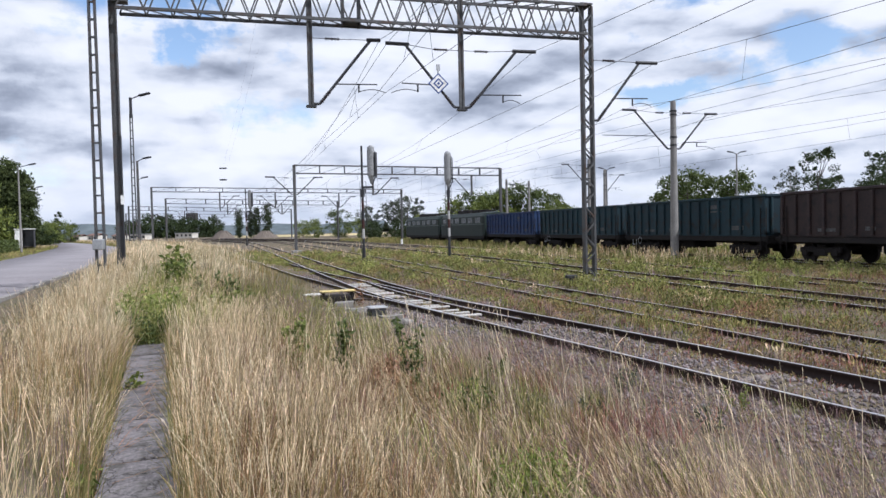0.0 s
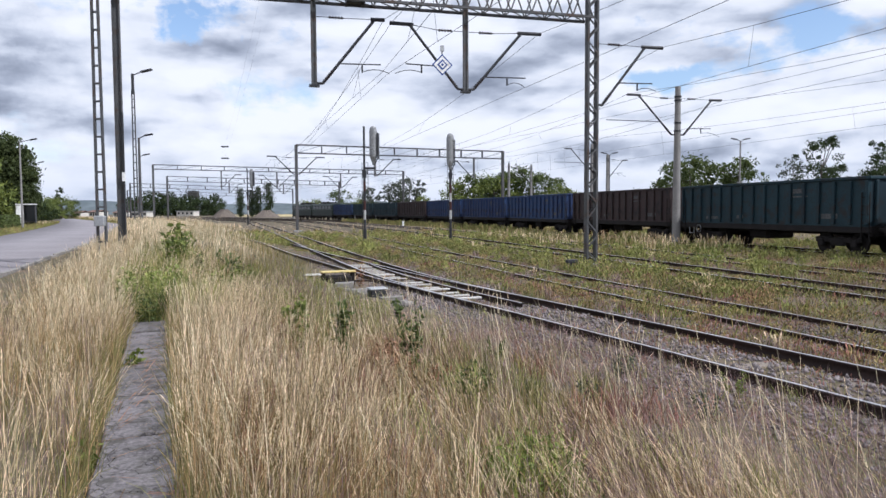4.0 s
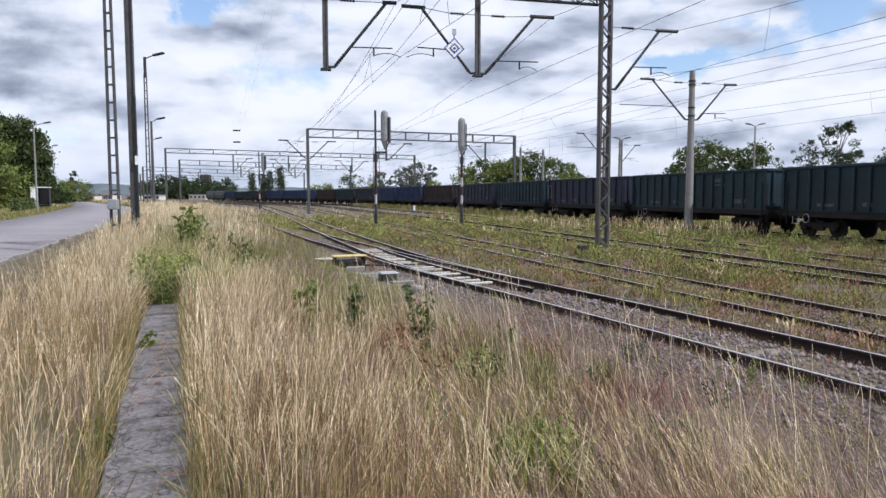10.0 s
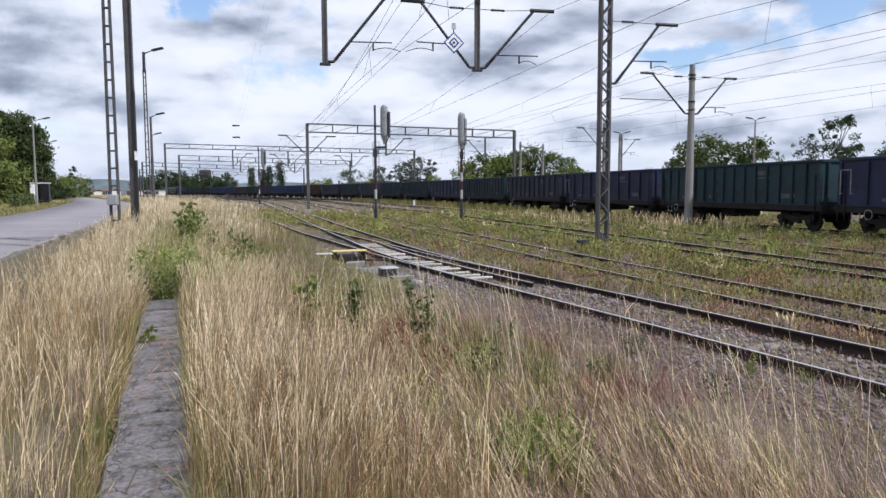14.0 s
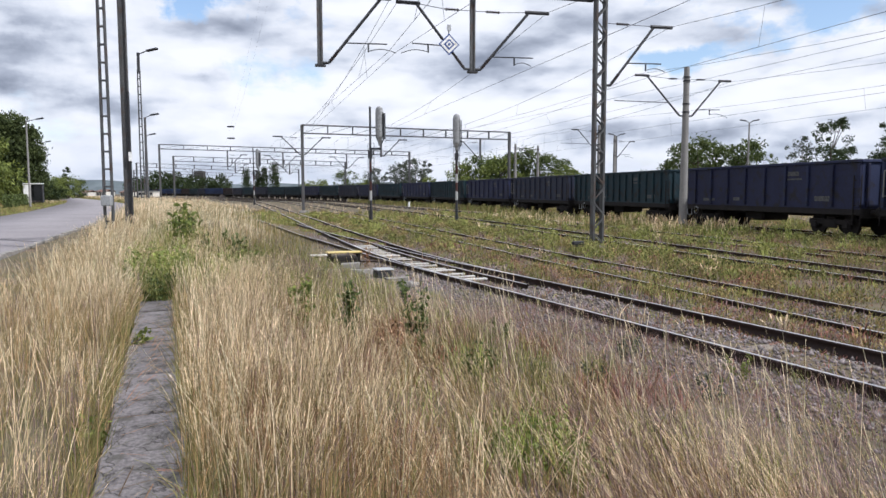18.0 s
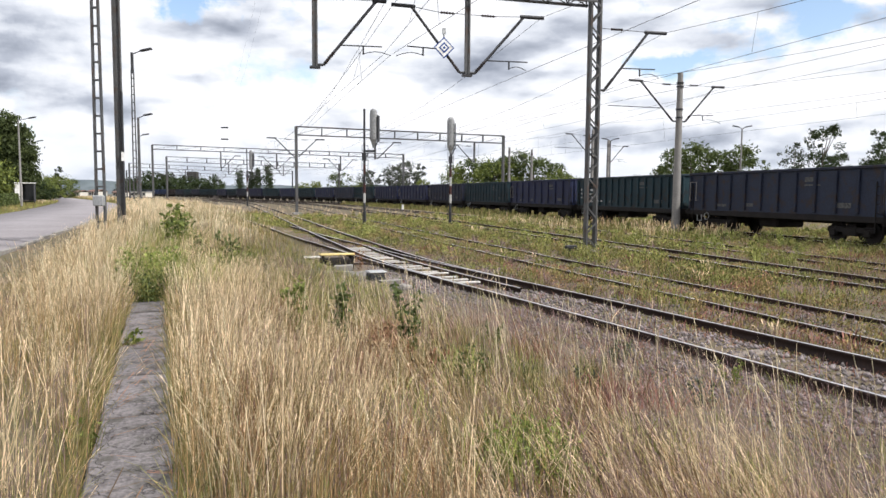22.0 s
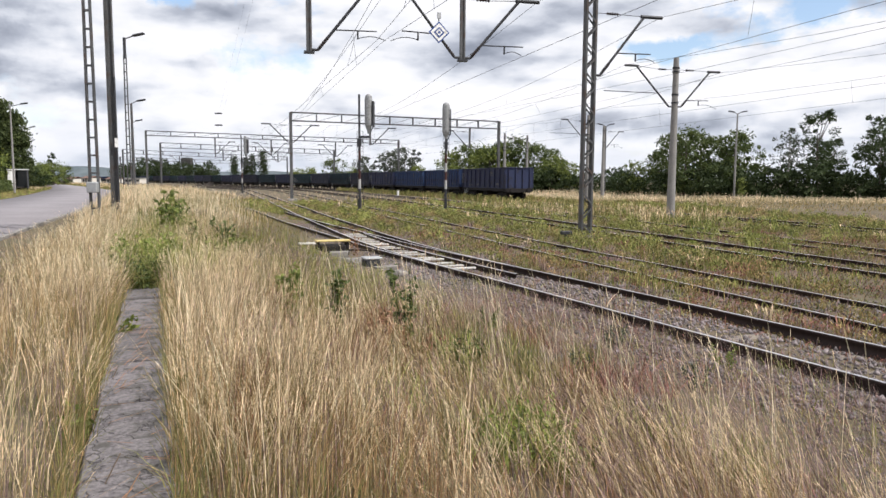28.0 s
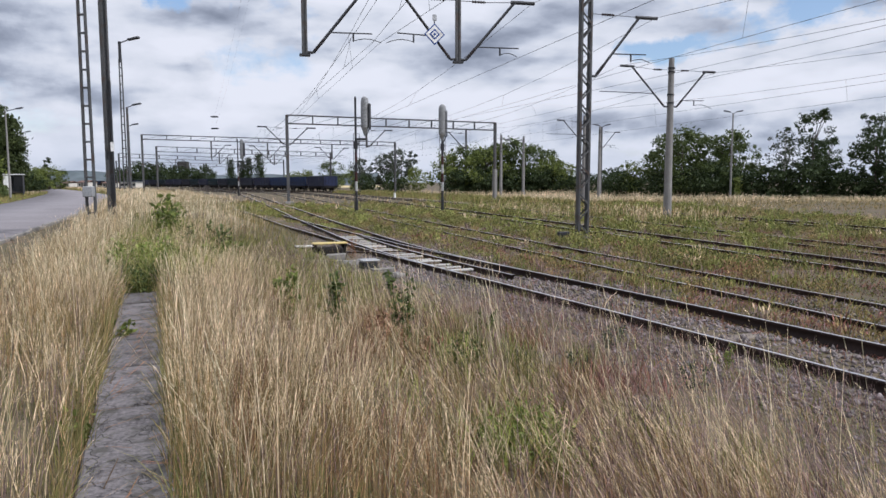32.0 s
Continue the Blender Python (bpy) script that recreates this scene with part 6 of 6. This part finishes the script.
        k = np.repeat(np.arange(len(x)), leaves)
        a, d = rs.uniform(0, 6.283, len(k)), r[k] * np.sqrt(rs.rand(len(k)))
        u = rs.rand(len(k))
        px, py = x[k] + d * np.cos(a), y[k] + d * np.sin(a) * 1.3
        c = np.stack([px, py, ground_z(px, py) + 0.01 + h[k] * u * (1.1 - 0.6 * (d / r[k]) ** 2)], 1)
        up = np.stack([np.cos(a) * 0.5, np.sin(a) * 0.5, np.ones(len(k))], 1) + rs.normal(0, 0.45, (len(k), 3))
        up /= np.linalg.norm(up, axis=1)[:, None]
        side = np.cross(up, rs.normal(0, 1, (len(k), 3)))
        side /= np.linalg.norm(side, axis=1)[:, None]
        s = size * (0.7 + 0.012 * py)[:, None] * rs.uniform(0.6, 1.5, len(k))[:, None]
        v = np.stack([c - up * s, c - side * s * 0.3, c + up * s, c + side * s * 0.3], 1).reshape(-1, 3)
        solo("weeds", raw_mesh("weeds", v, np.arange(4 * len(k)).reshape(-1, 4), STRAW[key]), None, {"fresh": "tall yellow-green weeds over the sidings", "weed": "bright green leafy weeds over the sidings", "green": "green weeds over the sidings", "olive": "olive weeds over the sidings", "gold": "dry golden weeds over the sidings", "sorrel": "reddish sorrel over the sidings"}.get(key, "withered brown weeds over the sidings"), "weeds", kind="stuff")
    # growth on the bed of the main track
    pts = WAY["main"]
    pts = pts[(pts[:, 1] > 4) & (pts[:, 1] < 45)]
    nrm = side_of(pts)
    for n, key, h0, h1 in ((5200, "sorrel", 0.05, 0.18), (2400, "mauve", 0.05, 0.18), (2600, "olive", 0.05, 0.16), (1800, "weed", 0.06, 0.2), (380, "pale", 0.2, 0.42)):
        i = rs.randint(0, len(pts), n)
        a = rs.normal(0, 1.1, n)
        a = np.where((np.abs(np.abs(a) - 0.78) < 0.22) & (rs.rand(n) < 0.8), a * 0.5, a)
        c = pts[i] + nrm[i] * a[:, None] + np.stack([-nrm[i][:, 1], nrm[i][:, 0]], 1) * rs.uniform(-0.5, 0.5, n)[:, None]
        x, y = clump(rs, c[:, 0], c[:, 1], 1.5, 0.0)
        blades("weeds", x, y, rs.uniform(h0, h1, len(x)), np.full(len(x), 0.012), STRAW[key], rs, 0.5, label="reddish weeds between the rails")
    # dry grass band before the trees and round the far gantries
    for n, x0, x1, y0, y1, h0, h1, key in ((5000, -2, 62, 68, 85, 0.3, 0.65, "pale"), (8000, -2, 62, 64, 84, 0.2, 0.5, "olive"), (4000, -2, 62, 74, 86, 0.3, 0.7, "bleached"), (5000, -10, 40, 84, 118, 0.5, 1.0, "pale"), (5000, -70, -2, 100, 160, 0.4, 0.8, "pale"), (6000, -40, -8, 34, 95, 0.3, 0.7, "olive"), (3500, -30, -12, 50, 95, 0.4, 0.9, "gold"), (6000, 0, 40, 50, 66, 0.1, 0.28, "olive"), (6000, -60, -24, 20, 100, 0.2, 0.6, "olive")):
        x, y = rs.uniform(x0, x1, n), rs.uniform(y0, y1, n)
        tx = np.interp(y, WAY["train"][:, 1], WAY["train"][:, 0])
        bx = np.interp(y, WAY["branch"][:, 1], WAY["branch"][:, 0])
        rx, lx = np.interp(y, road_r[:, 1], road_r[:, 0]), np.interp(y, road_l[:, 1], road_l[:, 0])
        m = ((x > tx + 3.0) | (x < bx - 2.2)) & ((x > rx + 0.6) | (x < lx - 0.6))
        x, y = clump(rs, x[m], y[m], 4.0, 0.3)
        blades("grass", x, y, rs.uniform(h0, h1, len(x)), np.full(len(x), 0.034), STRAW[key], rs, 0.4, label="band of tall dry grass before the trees")


def verges():
    """Mown grass on both sides of the road."""
    rs = np.random.RandomState(19)
    for side, n, y0, y1, o0, o1, h0, h1, key, w in ((-1, 9000, 46, 135, 0.2, 9, 0.06, 0.2, "fresh", 0.05), (-1, 5000, 46, 135, 0.2, 9, 0.08, 0.25, "olive", 0.05), (-1, 1600, 46, 120, 0.2, 5, 0.1, 0.3, "green", 0.05),
                                                   (1, 6000, 80, 240, 0.2, 12, 0.1, 0.35, "weed", 0.08), (1, 5000, 80, 240, 0.2, 14, 0.15, 0.5, "olive", 0.08), (1, 3000, 90, 240, 3, 16, 0.3, 0.7, "pale", 0.08)):
        edge = road_l if side < 0 else road_r
        y = y0 + (y1 - y0) * rs.rand(n) ** 1.2
        x = np.interp(y, edge[:, 1], edge[:, 0]) + side * rs.uniform(o0, o1, n)
        x, y = clump(rs, x, y, 5.0, 0.4)
        blades("grass", x, y, rs.uniform(h0, h1, len(x)), np.full(len(x), w), STRAW[key], rs, 0.4, label="short green and dry verge grass beside the road")


def weed_plant(x, y, h, r, leaves, size, kind, seed, label, dry=False):
    """A leafy plant: several stems with leaves along them."""
    rs = np.random.RandomState(seed)
    t = thing("weed_plant", (x, y, float(ground_z(x, y)) - 0.02), label, "plant", "plants in the grass")
    stems = max(3, int(r * 14), leaves // 45 if leaves > 500 else 0)
    spread = size * 0.9 if leaves <= 500 else max(size * 0.9, r * 0.1)
    bm, pts = B(), []
    for _ in range(stems):
        a, d = rs.uniform(0, 6.283), r * math.sqrt(rs.rand())
        b = Vector((d * 0.4 * math.cos(a), d * 0.4 * math.sin(a), 0))
        e = Vector((d * math.cos(a), d * math.sin(a), h * rs.uniform(0.7, 1.0)))
        tube(bm, b, e, 0.006, 5, 0.003)
        for _ in range(max(1, leaves // stems)):
            u = rs.uniform(0.15, 1.0)
            pts.append(b.lerp(e, u) + Vector(rs.normal(0, spread, 3)))
    part("stalk", bm, STRAW["brown"] if dry else STRAW["weed"], t)
    part("foliage", leaf_mesh("foliage", np.array(pts), size, rs, STRAW["brown"] if dry else LEAF[kind], 0.45), None, t)


for k, (x, y, h, r, n, size, kind, dry, label) in enumerate([
        (-1.6, 7.6, 0.9, 0.22, 300, 0.038, "bright", False, "green leafy weed standing in dry grass"), (-1.15, 7.5, 0.84, 0.18, 300, 0.04, "mid", False, "dark green leafy weed in dry grass"),
        (-0.42, 7.6, 0.88, 0.2, 260, 0.036, "mid", False, "dark stalky weed in dry grass"), (-0.65, 6.8, 0.62, 0.4, 280, 0.026, "dark", True, "withered brown dock plant in the grass"), (-0.3, 6.4, 0.5, 0.32, 170, 0.026, "dark", True, "withered brown dock plant in the grass"),
        (0.5, 4.2, 0.42, 0.34, 1300, 0.017, "lush", False, "low yellow-green leafy bush in the grass"), (0.78, 3.95, 0.34, 0.22, 600, 0.017, "lush", False, "low yellow-green leafy bush in the grass"), (0.15, 6.3, 0.42, 0.26, 600, 0.02, "mid", False, "low dark green leafy bush in the grass"), (-1.9, 5.2, 0.3, 0.2, 160, 0.02, "bright", False, "small green weed in dry grass"), (1.5, 6.9, 0.3, 0.25, 200, 0.02, "grey", False, "grey-green weed on the gravel"), (2.5, 6.6, 0.34, 0.22, 200, 0.02, "grey", False, "grey-green weed on the gravel"), (2.1, 8.4, 0.34, 0.3, 260, 0.022, "grey", False, "grey-green weed on the gravel"), (3.2, 7.6, 0.3, 0.2, 160, 0.02, "bright", False, "small green weed on the gravel"), (0.6, 9.3, 0.36, 0.25, 200, 0.022, "mid", False, "small green weed on the gravel"),
        (-4.72, 10.75, 0.62, 0.5, 1000, 0.026, "mid", False, "green bush closing the end of the slab path"), (-5.1, 11.7, 0.95, 0.6, 1200, 0.03, "lush", False, "green bush closing the end of the slab path"),
        (-6.75, 17.2, 1.4, 0.5, 300, 0.07, "bright", False, "leafy young shrub on the grassy mound"), (-7.6, 18.4, 0.8, 0.6, 260, 0.07, "mid", False, "leafy young shrub on the grassy mound"), (-5.6, 16.4, 0.7, 0.6, 260, 0.06, "mid", False, "leafy young shrub on the grassy mound"),
        (-5.4, 13.2, 0.8, 0.5, 420, 0.04, "lush", False, "green bush beyond the end of the slab path"), (-4.3, 13.6, 0.7, 0.5, 300, 0.04, "bright", False, "leafy weeds on the grassy mound"), (-5.0, 15.2, 0.6, 0.6, 240, 0.05, "bright", False, "leafy young shrub on the grassy mound"), (-3.66, 7.7, 0.3, 0.14, 60, 0.04, "bright", False, "yellow-green weed at the edge of the slabs"), (-2.5, 4.6, 0.25, 0.15, 60, 0.04, "bright", False, "yellow-green weed at the edge of the slabs"),
        (-2.45, 18.7, 0.75, 0.16, 90, 0.035, "dark", True, "rust-red withered plant beside the points"), (10.2, 27.5, 0.9, 0.9, 200, 0.06, "bright", False, "clump of green weeds by the siding"), (37.0, 86.5, 3.0, 0.8, 300, 0.12, "bright", False, "climbing plant round the lamp pole")]):
    weed_plant(x, y, h, r, n, size, kind, 30 + k, label, dry)
rs = np.random.RandomState(77)
# green and straw blades that close in over both edges of the slabs
for key, n in (("weed", 2400), ("green", 2000), ("fresh", 900)):
    y = 10.6 + 9 * rs.rand(n) ** 1.3
    x = slab_x(y) + rs.normal(0.35, 0.55, n)
    blades("grass", x, y, rs.uniform(0.2, 0.75, n), np.full(n, 0.011), STRAW[key], rs, 0.45, label="green growth beyond the end of the slabs")
for key, n in (("green", 1500), ("gold", 700), ("olive", 900)):
    y = 2.7 + 7.6 * rs.rand(n) ** 1.2
    side = np.where(rs.rand(n) < 0.5, -1.0, 1.0)
    blades("grass", slab_x(y) + side * rs.uniform(0.25, 0.38, n) / 0.922, y, rs.uniform(0.12, 0.5, n), np.full(n, 0.0045), STRAW[key], rs, 0.5, label="grass closing in over the slab edges")
for x0, y0, n, r in ((0.12, 6.3, 140, 0.28), (0.45, 4.3, 150, 0.38), (-0.3, 5.2, 80, 0.3), (-2.1, 9.6, 260, 0.5)):
    a, d = rs.uniform(0, 6.283, n), r * np.sqrt(rs.rand(n))
    blades("grass_tuft", x0 + d * np.cos(a), y0 + d * np.sin(a), rs.uniform(0.25, 0.5, n), np.full(n, 0.007), STRAW["fresh"], rs, 0.5, label="fresh green grass tuft among dry stalks")
for i in range(26):
    y0 = 3.0 + 8 * rs.rand() ** 1.2
    x0 = slab_x(y0) + rs.uniform(0.6, 4.4) / 0.922
    n, r, key = 160, rs.uniform(0.15, 0.4), ("green", "weed", "brown", "olive", "sorrel")[i % 5]
    a, d = rs.uniform(0, 6.283, n), r * np.sqrt(rs.rand(n))
    blades("grass_tuft", x0 + d * np.cos(a), y0 + d * np.sin(a), rs.uniform(0.15, 0.45, n), np.full(n, 0.006), STRAW[key], rs, 0.55, label={"green": "green", "weed": "fresh green", "brown": "withered brown", "olive": "olive green", "sorrel": "reddish"}[key] + " tuft among dry grass stalks")


grasses()
verges()


def motions():
    rows = [0.5 * i for i in range(65)]
    for ob, at in wagons + units:
        walk(ob, [(t, train_pose(HEAD0 + at + SPEED * t + 0.5 * PULL * t * t)) for t in rows])


motions()
